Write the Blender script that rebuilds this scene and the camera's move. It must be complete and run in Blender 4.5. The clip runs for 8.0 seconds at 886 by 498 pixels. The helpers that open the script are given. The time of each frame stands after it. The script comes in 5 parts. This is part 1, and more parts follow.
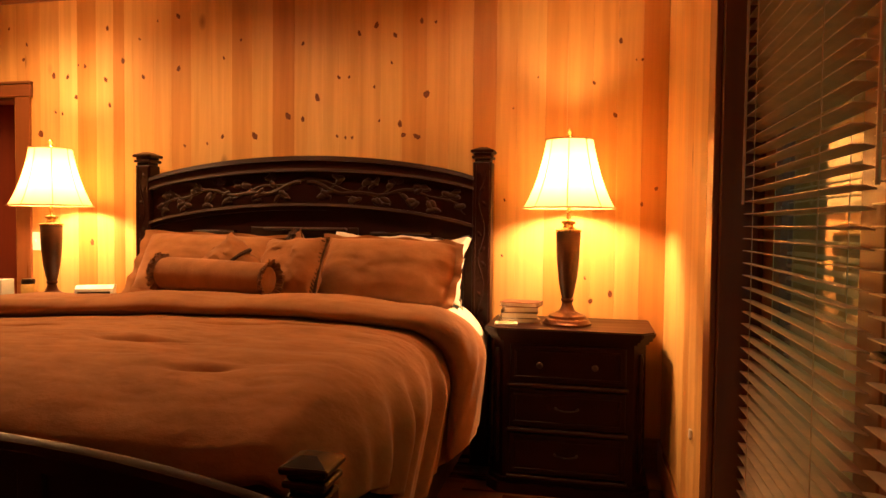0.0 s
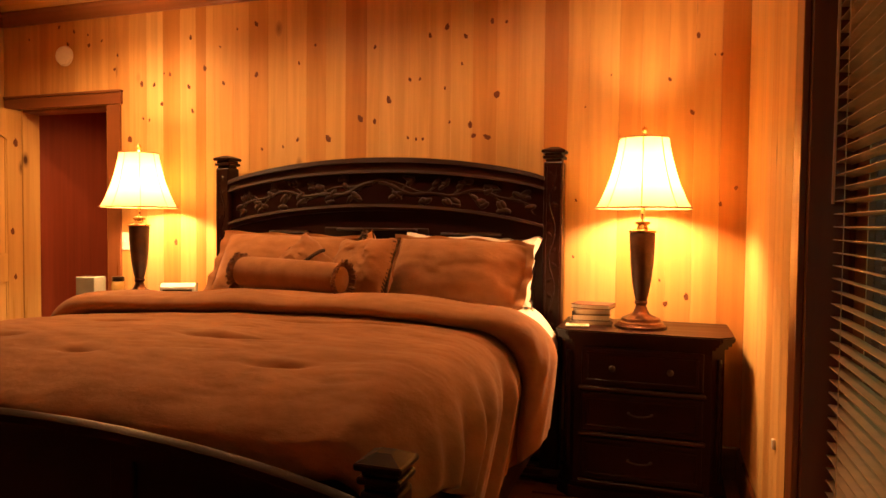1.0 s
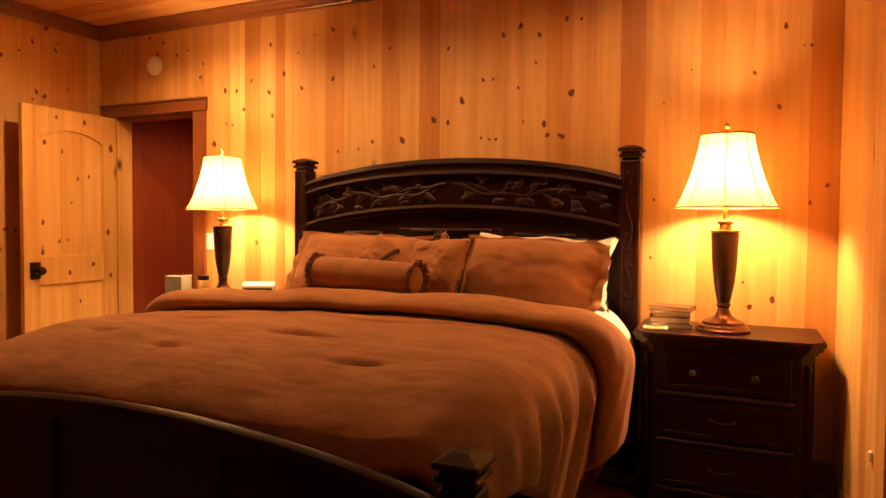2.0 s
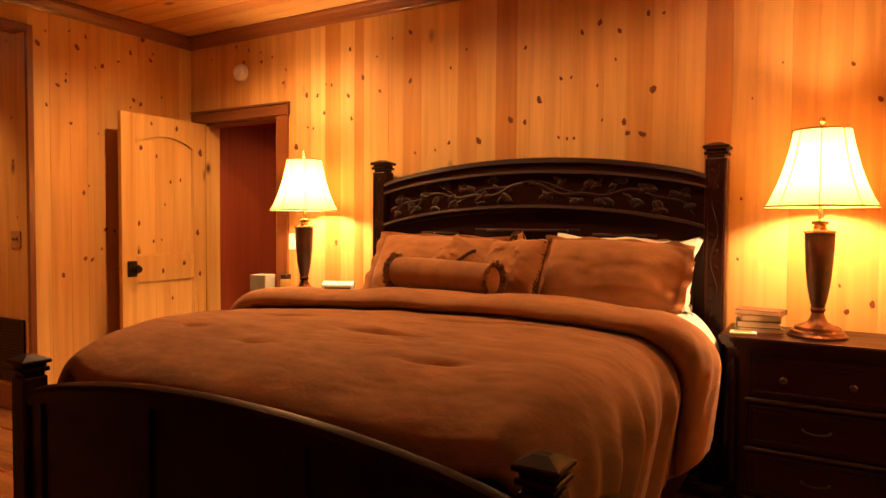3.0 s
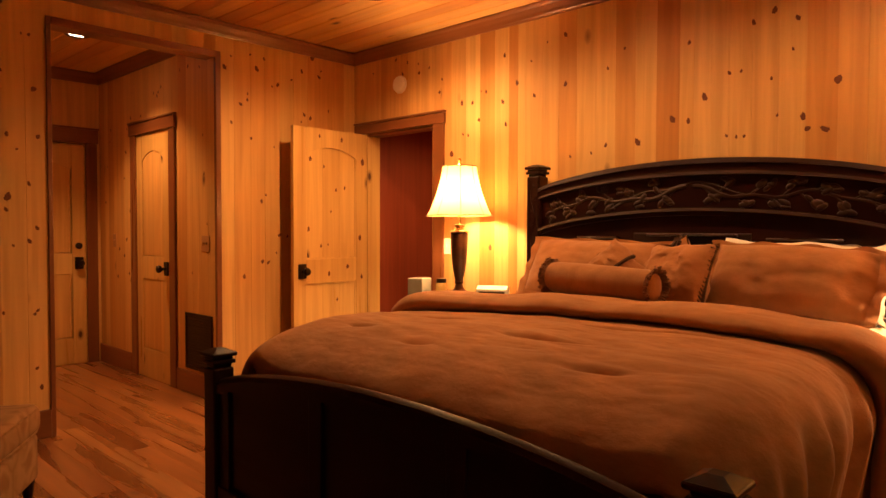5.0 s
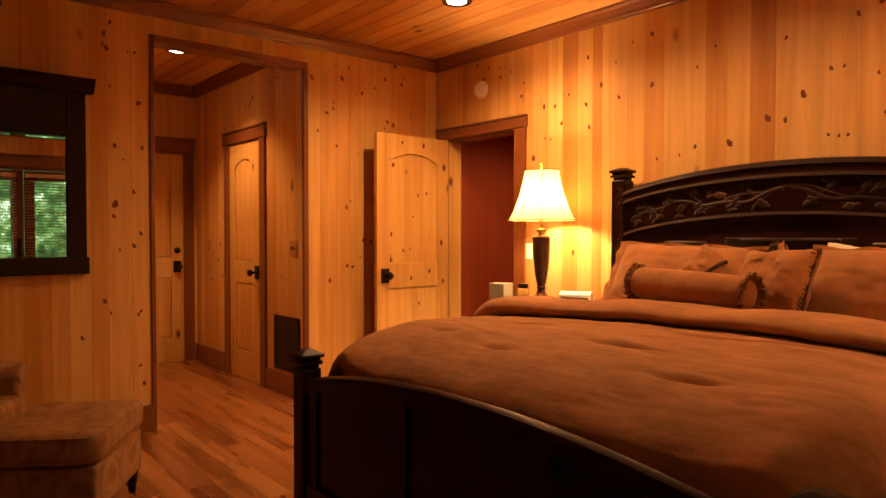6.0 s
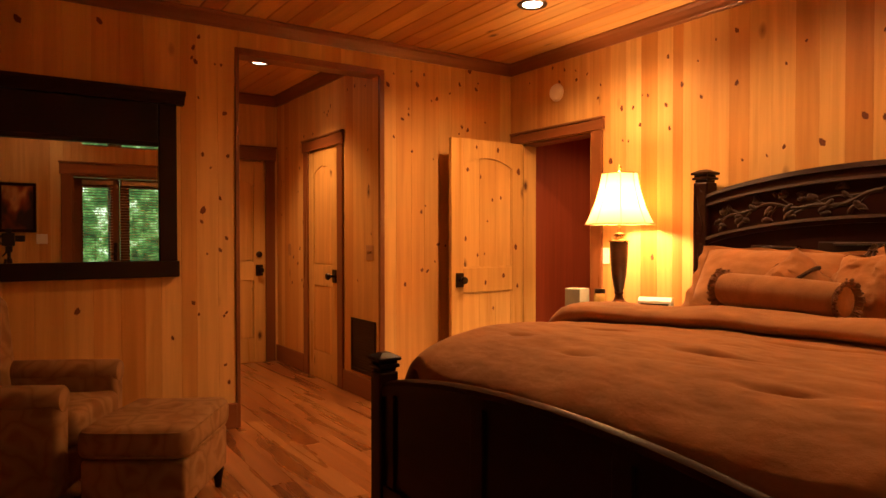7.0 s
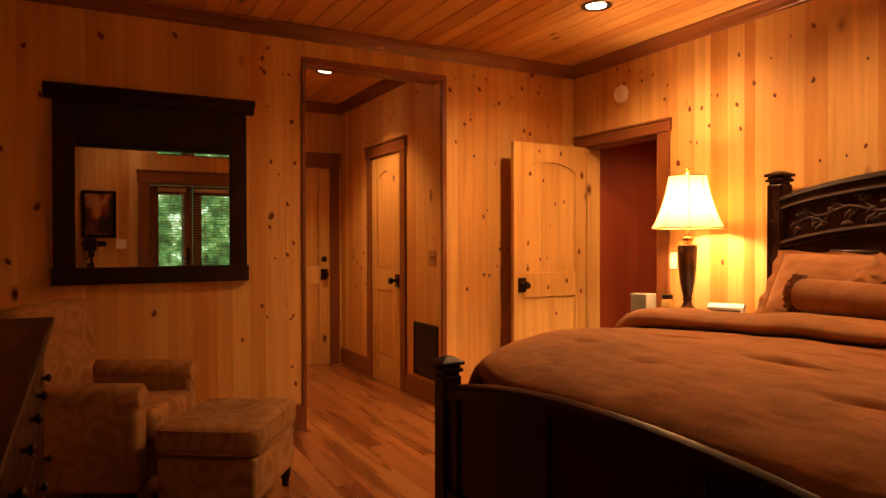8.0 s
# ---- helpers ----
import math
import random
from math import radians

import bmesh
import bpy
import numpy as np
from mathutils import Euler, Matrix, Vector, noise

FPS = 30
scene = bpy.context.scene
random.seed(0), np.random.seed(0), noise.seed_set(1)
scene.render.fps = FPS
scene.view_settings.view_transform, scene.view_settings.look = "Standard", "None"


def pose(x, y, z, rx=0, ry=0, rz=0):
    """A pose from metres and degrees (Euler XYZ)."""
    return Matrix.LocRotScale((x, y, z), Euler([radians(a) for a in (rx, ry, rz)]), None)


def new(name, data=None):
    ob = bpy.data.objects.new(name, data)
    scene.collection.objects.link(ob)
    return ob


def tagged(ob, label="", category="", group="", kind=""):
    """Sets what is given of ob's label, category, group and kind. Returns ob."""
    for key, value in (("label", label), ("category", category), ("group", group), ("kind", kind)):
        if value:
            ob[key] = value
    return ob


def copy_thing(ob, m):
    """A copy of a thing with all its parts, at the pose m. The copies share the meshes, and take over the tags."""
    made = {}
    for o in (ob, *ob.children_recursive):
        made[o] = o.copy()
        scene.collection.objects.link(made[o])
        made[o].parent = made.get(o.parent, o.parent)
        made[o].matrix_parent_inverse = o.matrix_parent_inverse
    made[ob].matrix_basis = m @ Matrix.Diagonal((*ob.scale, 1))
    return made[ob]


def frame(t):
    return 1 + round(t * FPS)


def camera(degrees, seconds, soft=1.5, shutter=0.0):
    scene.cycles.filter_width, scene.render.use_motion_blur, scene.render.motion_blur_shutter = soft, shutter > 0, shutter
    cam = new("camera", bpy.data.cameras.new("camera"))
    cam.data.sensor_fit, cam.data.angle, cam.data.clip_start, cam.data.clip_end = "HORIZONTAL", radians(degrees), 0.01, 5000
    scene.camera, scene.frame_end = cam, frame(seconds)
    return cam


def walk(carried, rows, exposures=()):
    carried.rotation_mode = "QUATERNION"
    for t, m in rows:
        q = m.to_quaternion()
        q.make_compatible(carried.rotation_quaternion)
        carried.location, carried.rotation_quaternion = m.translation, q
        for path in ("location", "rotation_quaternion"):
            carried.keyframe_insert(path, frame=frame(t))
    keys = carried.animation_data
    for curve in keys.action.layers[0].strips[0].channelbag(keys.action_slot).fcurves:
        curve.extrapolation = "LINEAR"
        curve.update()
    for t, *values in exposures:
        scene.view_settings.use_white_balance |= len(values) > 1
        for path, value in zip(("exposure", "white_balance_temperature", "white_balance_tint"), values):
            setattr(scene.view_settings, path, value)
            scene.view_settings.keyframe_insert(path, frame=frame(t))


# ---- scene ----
cam = camera(66.9, 8.0)
# seconds, x, y, z, yaw, pitch, roll
PATH = [
    (0.0, 0.000, 0.000, 1.264, 12.65, -2.07, -0.62),
    (0.5, -0.006, -0.002, 1.264, 15.47, -2.06, -0.58),
    (1.0, -0.012, -0.003, 1.264, 18.42, -2.08, -0.60),
    (1.5, -0.019, -0.006, 1.264, 21.39, -2.09, -0.52),
    (3.0, -0.037, -0.015, 1.264, 30.75, -2.11, -0.38),
    (3.5, -0.043, -0.019, 1.264, 33.94, -2.08, -0.34),
    (4.0, -0.049, -0.023, 1.264, 36.96, -2.05, -0.29),
    (4.5, -0.054, -0.027, 1.264, 40.14, -1.93, -0.21),
    (6.0, -0.070, -0.043, 1.264, 50.24, -1.35, -0.05),
    (6.5, -0.075, -0.049, 1.264, 53.46, -1.16, 0.01),
    (7.0, -0.079, -0.054, 1.264, 56.43, -0.97, 0.02),
    (7.5, -0.082, -0.059, 1.264, 59.10, -0.77, 0.11),
    (8.0, -0.084, -0.064, 1.264, 61.61, -0.57, 0.12),
]
walk(cam, [(t, pose(x, y, z, 90 + p, r, w)) for t, x, y, z, w, p, r in PATH],
     exposures=[(0.0, 0.04), (8.0, 0.06)])

# ---- the room's plan, in metres ----
XL, XR, YB, YF = -4.542, 0.360, 3.603, -0.78   # left wall, right wall, bed wall, wall behind the camera
ZC = 2.720                                    # ceiling
HALL_Y0, HALL_Y1, HALL_X, HALL_TOP = 1.285, 2.346, -6.78, 2.494
DOOR_X0, DOOR_X1, DOOR_H = -4.39, -3.60, 2.045   # doorway in the bed wall
GD_Y0, GD_Y1, GD_H = 0.70, 2.10, 2.04         # glass doors in the right wall

# ---- light ----
world = bpy.data.worlds.new("world")
scene.world = world
world.use_nodes = True
wn = world.node_tree.nodes
sky = wn.new("ShaderNodeTexSky")
sky.sky_type, sky.sun_disc = "NISHITA", False
sky.sun_elevation, sky.sun_rotation = radians(30), radians(100)
world.node_tree.links.new(sky.outputs[0], wn["Background"].inputs[0])
wn["Background"].inputs[1].default_value = 0.11

LAMP_COLOUR = (1.0, 0.54, 0.23)
CAN_COLOUR = (1.0, 0.50, 0.19)


def lamp_light(x, y, z, watts):
    d = bpy.data.lights.new("bulb", "POINT")
    d.energy, d.color, d.shadow_soft_size = watts, LAMP_COLOUR, 0.06
    new("bulb", d).matrix_world = pose(x, y, z)


def can_light(x, y, z, watts, angle=100):
    d = bpy.data.lights.new("can_bulb", "SPOT")
    d.energy, d.color, d.shadow_soft_size, d.spot_size, d.spot_blend = watts, CAN_COLOUR, 0.05, radians(angle), 0.7
    new("can_bulb", d).matrix_world = pose(x, y, z)


lamp_light(-0.119, 3.316, 1.48, 78)
lamp_light(-3.083, 3.316, 1.48, 78)
# first and last are seen; the three between are unseen, added for brightness
CANS = [(-3.28, 2.74, ZC), (-2.05, 2.74, ZC), (-0.82, 2.74, ZC), (-0.10, 0.50, ZC), (-5.49, 1.748, 2.70)]
for (cx, cy, cz), watts in zip(CANS, (130, 38, 44, 4)):
    can_light(cx, cy, cz - 0.03, watts, 156)
can_light(-5.49, 1.80, 2.67, 104, 106)
can_light(-3.6, YB + 0.7, 2.47, 55, 140)   # the lit room beyond the open door


# ---- materials ----
def material(name):
    m = bpy.data.materials.new(name)
    m.use_nodes = True
    return m, m.node_tree.nodes, m.node_tree.links, m.node_tree.nodes["Principled BSDF"]


def ramp(nodes, stops):
    r = nodes.new("ShaderNodeValToRGB")
    while len(r.color_ramp.elements) < len(stops):
        r.color_ramp.elements.new(0.5)
    for e, (p, c) in zip(r.color_ramp.elements, stops):
        e.position, e.color = p, (*c, 1)
    return r


def mapped(nodes, links, scale, offset_random=True, island=False):
    """Object coordinates, shifted at random for each piece, then scaled."""
    tc = nodes.new("ShaderNodeTexCoord")
    vec = tc.outputs["Object"]
    if offset_random:
        rnd = nodes.new("ShaderNodeNewGeometry") if island else nodes.new("ShaderNodeObjectInfo")
        mul = nodes.new("ShaderNodeMath")
        mul.operation, mul.inputs[1].default_value = "MULTIPLY", 37.0
        links.new(rnd.outputs["Random Per Island" if island else "Random"], mul.inputs[0])
        add = nodes.new("ShaderNodeVectorMath")
        links.new(vec, add.inputs[0])
        links.new(mul.outputs[0], add.inputs[1])
        vec = add.outputs[0]
    mp = nodes.new("ShaderNodeMapping")
    mp.inputs["Scale"].default_value = scale
    links.new(vec, mp.inputs["Vector"])
    return mp.outputs[0]


def mix(nodes, links, kind, fac, a, b):
    n = nodes.new("ShaderNodeMix")
    n.data_type, n.blend_type = "RGBA", kind
    for i, v in ((0, fac), (6, a), (7, b)):
        if hasattr(v, "links"):
            links.new(v, n.inputs[i])
        else:
            n.inputs[i].default_value = v if i == 0 else (*v, 1)
    return n.outputs[2]


def wood(name, tones, dark, axis=2, rough=0.4, knots=True, island=False, knot_amount=0.55, grain=1.0, bump=0.12, coat=0.0, streak=0.45, streak_dark=(0.76, 0.66, 0.55), spec=0.5):
    """Boards: a tone for each piece, stretched grain along the axis, knots, light relief."""
    m, n, l, p = material(name)
    s1 = [26 * grain] * 3
    s1[axis] = 0.9 * grain
    fine = n.new("ShaderNodeTexNoise")
    fine.inputs["Scale"].default_value, fine.inputs["Detail"].default_value, fine.inputs["Distortion"].default_value = 1.0, 6, 0.6
    l.new(mapped(n, l, s1, True, island), fine.inputs["Vector"])
    s2 = [9 * grain] * 3
    s2[axis] = 0.55 * grain
    broad = n.new("ShaderNodeTexNoise")
    broad.inputs["Scale"].default_value, broad.inputs["Detail"].default_value, broad.inputs["Distortion"].default_value = 1.0, 3, 1.2
    l.new(mapped(n, l, s2, True, island), broad.inputs["Vector"])
    rnd = n.new("ShaderNodeNewGeometry") if island else n.new("ShaderNodeObjectInfo")
    tone = ramp(n, [(i / (len(tones) - 1), c) for i, c in enumerate(tones)])
    l.new(rnd.outputs["Random Per Island" if island else "Random"], tone.inputs[0])
    g1 = ramp(n, [(0.36, (0.72, 0.64, 0.55)), (0.60, (1.1, 1.1, 1.1))])
    l.new(fine.outputs["Fac"], g1.inputs[0])
    g2 = ramp(n, [(0.33, streak_dark), (0.62, (1.12, 1.12, 1.12))])
    l.new(broad.outputs["Fac"], g2.inputs[0])
    c = mix(n, l, "MULTIPLY", 0.28, tone.outputs[0], g1.outputs[0])
    c = mix(n, l, "MULTIPLY", streak, c, g2.outputs[0])
    if knots:
        s3 = [4.6] * 3
        s3[axis] = 2.3
        v = n.new("ShaderNodeTexVoronoi")
        v.inputs["Scale"].default_value = 1.0
        l.new(mapped(n, l, s3, True, island), v.inputs["Vector"])
        k = ramp(n, [(0.05, (1, 1, 1)), (0.085, (0.5, 0.5, 0.5)), (0.15, (0, 0, 0))])
        l.new(v.outputs["Distance"], k.inputs[0])
        sep = n.new("ShaderNodeSeparateColor")
        l.new(v.outputs["Color"], sep.inputs[0])
        some = n.new("ShaderNodeMath")
        some.operation, some.inputs[1].default_value = "LESS_THAN", knot_amount
        l.new(sep.outputs[0], some.inputs[0])
        both = n.new("ShaderNodeMath")
        both.operation = "MULTIPLY"
        l.new(k.outputs[0], both.inputs[0])
        l.new(some.outputs[0], both.inputs[1])
        c = mix(n, l, "MIX", both.outputs[0], c, dark)
    l.new(c, p.inputs["Base Color"])
    r = ramp(n, [(0.3, (rough - 0.08,) * 3), (0.7, (rough + 0.1,) * 3)])
    l.new(broad.outputs["Fac"], r.inputs[0])
    l.new(r.outputs[0], p.inputs["Roughness"])
    b = n.new("ShaderNodeBump")
    b.inputs["Strength"].default_value, b.inputs["Distance"].default_value = bump, 0.002
    l.new(fine.outputs["Fac"], b.inputs["Height"])
    l.new(b.outputs[0], p.inputs["Normal"])
    p.inputs["Coat Weight"].default_value, p.inputs["Specular IOR Level"].default_value = coat, spec
    return m


def plain(name, colour, rough=0.5, metal=0.0, scale=14.0, vary=0.25, bump=0.0, bump_scale=200.0, sheen=0.0):
    """A surface with a mottled tone at two scales and fine relief."""
    m, n, l, p = material(name)
    a = n.new("ShaderNodeTexNoise")
    a.inputs["Scale"].default_value, a.inputs["Detail"].default_value = scale, 5
    l.new(mapped(n, l, (1, 1, 1)), a.inputs["Vector"])
    lo, hi = [v * (1 - vary) for v in colour], [min(1, v * (1 + vary)) for v in colour]
    r = ramp(n, [(0.3, lo), (0.7, hi)])
    l.new(a.outputs["Fac"], r.inputs[0])
    l.new(r.outputs[0], p.inputs["Base Color"])
    p.inputs["Metallic"].default_value = metal
    rr = ramp(n, [(0.3, (max(0.03, rough - 0.07),) * 3), (0.7, (min(1, rough + 0.07),) * 3)])
    l.new(a.outputs["Fac"], rr.inputs[0])
    l.new(rr.outputs[0], p.inputs["Roughness"])
    p.inputs["Sheen Weight"].default_value = sheen
    if bump:
        f = n.new("ShaderNodeTexNoise")
        f.inputs["Scale"].default_value, f.inputs["Detail"].default_value = bump_scale, 3
        l.new(mapped(n, l, (1, 1, 1)), f.inputs["Vector"])
        b = n.new("ShaderNodeBump")
        b.inputs["Strength"].default_value, b.inputs["Distance"].default_value = bump, 0.003
        l.new(f.outputs["Fac"], b.inputs["Height"])
        l.new(b.outputs[0], p.inputs["Normal"])
    return m


def suede(name):
    """Brushed suede: the nap shades it in soft clouds and short strokes."""
    m, n, l, p = material(name)
    vec = mapped(n, l, (1, 1, 1))
    big, mid, fine = (n.new("ShaderNodeTexNoise") for _ in range(3))
    for t, s, d in ((big, 3.2, 4), (mid, 17, 5), (fine, 330, 2)):
        t.inputs["Scale"].default_value, t.inputs["Detail"].default_value = s, d
        l.new(mapped(n, l, (0.75, 1, 1)) if t is mid else vec, t.inputs["Vector"])
    r1 = ramp(n, [(0.3, (0.332, 0.146, 0.056)), (0.7, (0.432, 0.203, 0.080))])
    l.new(big.outputs["Fac"], r1.inputs[0])
    r2 = ramp(n, [(0.3, (0.84, 0.82, 0.80)), (0.7, (1.12, 1.12, 1.12))])
    l.new(mid.outputs["Fac"], r2.inputs[0])
    l.new(mix(n, l, "MULTIPLY", 0.8, r1.outputs[0], r2.outputs[0]), p.inputs["Base Color"])
    p.inputs["Roughness"].default_value, p.inputs["Sheen Weight"].default_value, p.inputs["Sheen Roughness"].default_value = 0.9, 0.12, 0.5
    p.inputs["Specular IOR Level"].default_value = 0.2
    b1, b2 = n.new("ShaderNodeBump"), n.new("ShaderNodeBump")
    b1.inputs["Strength"].default_value, b1.inputs["Distance"].default_value = 0.5, 0.012
    b2.inputs["Strength"].default_value, b2.inputs["Distance"].default_value = 0.25, 0.002
    l.new(mid.outputs["Fac"], b1.inputs["Height"])
    l.new(fine.outputs["Fac"], b2.inputs["Height"])
    l.new(b1.outputs[0], b2.inputs["Normal"])
    l.new(b2.outputs[0], p.inputs["Normal"])
    return m


def tapestry():
    """A woven cloth with scrolling leaf outlines."""
    m, n, l, p = material("woven_tapestry")
    vec = mapped(n, l, (1, 1, 1), False)
    v, w, f = n.new("ShaderNodeTexVoronoi"), n.new("ShaderNodeTexNoise"), n.new("ShaderNodeTexNoise")
    v.feature = "DISTANCE_TO_EDGE"
    v.inputs["Scale"].default_value, w.inputs["Scale"].default_value, f.inputs["Scale"].default_value = 5.5, 6.0, 300.0
    warp = n.new("ShaderNodeVectorMath")
    warp.operation = "MULTIPLY_ADD"
    warp.inputs[1].default_value = (0.16, 0.16, 0.16)
    l.new(vec, w.inputs["Vector"])
    l.new(w.outputs["Color"], warp.inputs[0])
    l.new(vec, warp.inputs[2])
    l.new(warp.outputs[0], v.inputs["Vector"])
    l.new(vec, f.inputs["Vector"])
    r = ramp(n, [(0.0, (0.275, 0.142, 0.060)), (0.07, (0.33, 0.178, 0.078)), (0.18, (0.36, 0.198, 0.090)), (0.34, (0.25, 0.125, 0.052))])
    l.new(v.outputs["Distance"], r.inputs[0])
    g = ramp(n, [(0.35, (0.8, 0.8, 0.8)), (0.65, (1.1, 1.1, 1.1))])
    l.new(w.outputs["Fac"], g.inputs[0])
    l.new(mix(n, l, "MULTIPLY", 0.7, r.outputs[0], g.outputs[0]), p.inputs["Base Color"])
    p.inputs["Roughness"].default_value, p.inputs["Specular IOR Level"].default_value = 0.95, 0.15
    b = n.new("ShaderNodeBump")
    b.inputs["Strength"].default_value, b.inputs["Distance"].default_value = 0.4, 0.002
    l.new(f.outputs["Fac"], b.inputs["Height"])
    l.new(b.outputs[0], p.inputs["Normal"])
    return m


KNOT = (0.075, 0.022, 0.008)
PINE = wood("knotty_pine", [(0.6, 0.307, 0.088), (0.68, 0.416, 0.144), (0.72, 0.455, 0.168), (0.62, 0.337, 0.104), (0.7, 0.436, 0.152), (0.54, 0.257, 0.068)], KNOT, rough=0.5, knot_amount=0.17, coat=0.0, spec=0.35)
PINE_RED = wood("heartwood_pine", [(0.5, 0.228, 0.06), (0.54, 0.257, 0.068)], KNOT, rough=0.5, knot_amount=0.1, coat=0.0, spec=0.35)
PINE_DOOR = wood("door_pine", [(0.66, 0.416, 0.144), (0.62, 0.376, 0.12)], KNOT, rough=0.35, knot_amount=0.55, coat=0.2)
PINE_CEIL = wood("ceiling_pine", [(0.66, 0.376, 0.12), (0.72, 0.446, 0.152), (0.52, 0.247, 0.068), (0.7, 0.416, 0.136), (0.46, 0.198, 0.052), (0.68, 0.396, 0.128)], KNOT, axis=0, island=True, coat=0.15)
FLOOR = wood("heart_pine_floor", [(0.30, 0.110, 0.034), (0.37, 0.160, 0.050), (0.20, 0.064, 0.020), (0.34, 0.138, 0.043), (0.26, 0.094, 0.029), (0.36, 0.152, 0.049)], (0.14, 0.045, 0.016), axis=0, rough=0.30, knot_amount=0.4, streak=0.9, streak_dark=(0.60, 0.50, 0.42), coat=0.25)
TRIM = wood("stained_trim", [(0.19, 0.064, 0.022), (0.235, 0.085, 0.030)], KNOT, rough=0.35, knots=False, coat=0.2)
TRIM_X = wood("stained_trim_level", [(0.19, 0.064, 0.022), (0.235, 0.085, 0.030)], KNOT, axis=0, rough=0.35, knots=False, coat=0.2)
TRIM_Y = wood("stained_trim_side", [(0.19, 0.064, 0.022), (0.235, 0.085, 0.030)], KNOT, axis=1, rough=0.35, knots=False, coat=0.2)
RED = wood("red_brown_boards", [(0.27, 0.050, 0.018), (0.31, 0.062, 0.024)], KNOT, rough=0.5, knots=False)
ESPRESSO = wood("espresso_wood", [(0.0150, 0.0030, 0.0026), (0.0200, 0.0044, 0.0034)], (0.01, 0.005, 0.003), rough=0.36, knots=False, coat=0.0, bump=0.05, spec=0.19)
ESPRESSO_X = wood("espresso_wood_level", [(0.0150, 0.0030, 0.0026), (0.0200, 0.0044, 0.0034)], (0.01, 0.005, 0.003), axis=0, rough=0.36, knots=False, coat=0.0, bump=0.05, spec=0.19)
ESPRESSO_CARVED = wood("espresso_carving", [(0.022, 0.0065, 0.0045), (0.026, 0.0080, 0.0052)], (0.01, 0.005, 0.003), axis=0, rough=0.44, knots=False, coat=0.03, bump=0.04, spec=0.32)
# paler, glossier espresso with the panel highlights put into its tone
ESPRESSO_HIGHLIGHT = wood("espresso_highlight", [(0.030, 0.011, 0.008), (0.034, 0.013, 0.009)], (0.01, 0.005, 0.003), axis=0, rough=0.24, knots=False, coat=0.4, bump=0.02, spec=0.6)
SUEDE = suede("rust_suede")
LINEN = plain("white_linen", (0.80, 0.77, 0.70), 0.8, scale=9, vary=0.05, bump=0.2, bump_scale=300)
BRONZE = plain("dark_bronze", (0.035, 0.022, 0.016), 0.38, 0.8, 30, 0.3)
COPPER = plain("copper_bronze", (0.12, 0.05, 0.028), 0.33, 0.7, 20, 0.25)
BRASS = plain("brass", (0.72, 0.48, 0.18), 0.25, 1.0, 20, 0.15)
PLASTER = plain("white_plastic", (0.84, 0.81, 0.74), 0.45, 0, 20, 0.05)
TAPESTRY = tapestry()
BLIND = plain("blind_slat", (0.60, 0.42, 0.28), 0.35, scale=20, vary=0.15)


def glass_material():
    m, n, l, p = material("window_glass")
    p.inputs["Base Color"].default_value = (0.95, 0.98, 0.96, 1)
    p.inputs["Transmission Weight"].default_value, p.inputs["Roughness"].default_value, p.inputs["IOR"].default_value = 1.0, 0.0, 1.45
    return m


def mirror_material():
    m, n, l, p = material("mirror_silver")
    p.inputs["Base Color"].default_value = (0.86, 0.88, 0.87, 1)
    p.inputs["Metallic"].default_value, p.inputs["Roughness"].default_value = 1.0, 0.01
    return m


def shade_material():
    m, n, l, p = material("lamp_shade_cloth")
    out = n["Material Output"]
    d, t, mx = n.new("ShaderNodeBsdfDiffuse"), n.new("ShaderNodeBsdfTranslucent"), n.new("ShaderNodeMixShader")
    d.inputs[0].default_value, t.inputs[0].default_value = (0.72, 0.54, 0.29, 1), (0.50, 0.36, 0.17, 1)
    mx.inputs[0].default_value = 0.5
    w = n.new("ShaderNodeTexNoise")
    w.inputs["Scale"].default_value = 300
    b = n.new("ShaderNodeBump")
    b.inputs["Strength"].default_value, b.inputs["Distance"].default_value = 0.2, 0.001
    l.new(w.outputs["Fac"], b.inputs["Height"])
    l.new(b.outputs[0], d.inputs["Normal"])
    l.new(d.outputs[0], mx.inputs[1])
    l.new(t.outputs[0], mx.inputs[2])
    l.new(mx.outputs[0], out.inputs[0])
    return m


def glow(name, colour, strength):
    m, n, l, p = material(name)
    p.inputs["Emission Color"].default_value = (*colour, 1)
    p.inputs["Emission Strength"].default_value = strength
    return m


GLASS, MIRROR, SHADE = glass_material(), mirror_material(), shade_material()
BULB = glow("can_glow", (1.0, 0.85, 0.6), 14)


# ---- mesh helpers ----
def add_box(bm, lo, hi, bevel=0.0, seg=2):
    c = [(a + b) / 2 for a, b in zip(lo, hi)]
    d = [abs(b - a) for a, b in zip(lo, hi)]
    r = bmesh.ops.create_cube(bm, size=1.0, matrix=Matrix.Translation(c) @ Matrix.Diagonal((*d, 1)))
    if bevel:
        edges = list({e for v in r["verts"] for e in v.link_edges})
        bmesh.ops.bevel(bm, geom=edges, offset=min(bevel, min(d) * 0.45), segments=seg, affect="EDGES", profile=0.5)
    return bm


def box(lo, hi, bevel=0.0, seg=2):
    return add_box(bmesh.new(), lo, hi, bevel, seg)


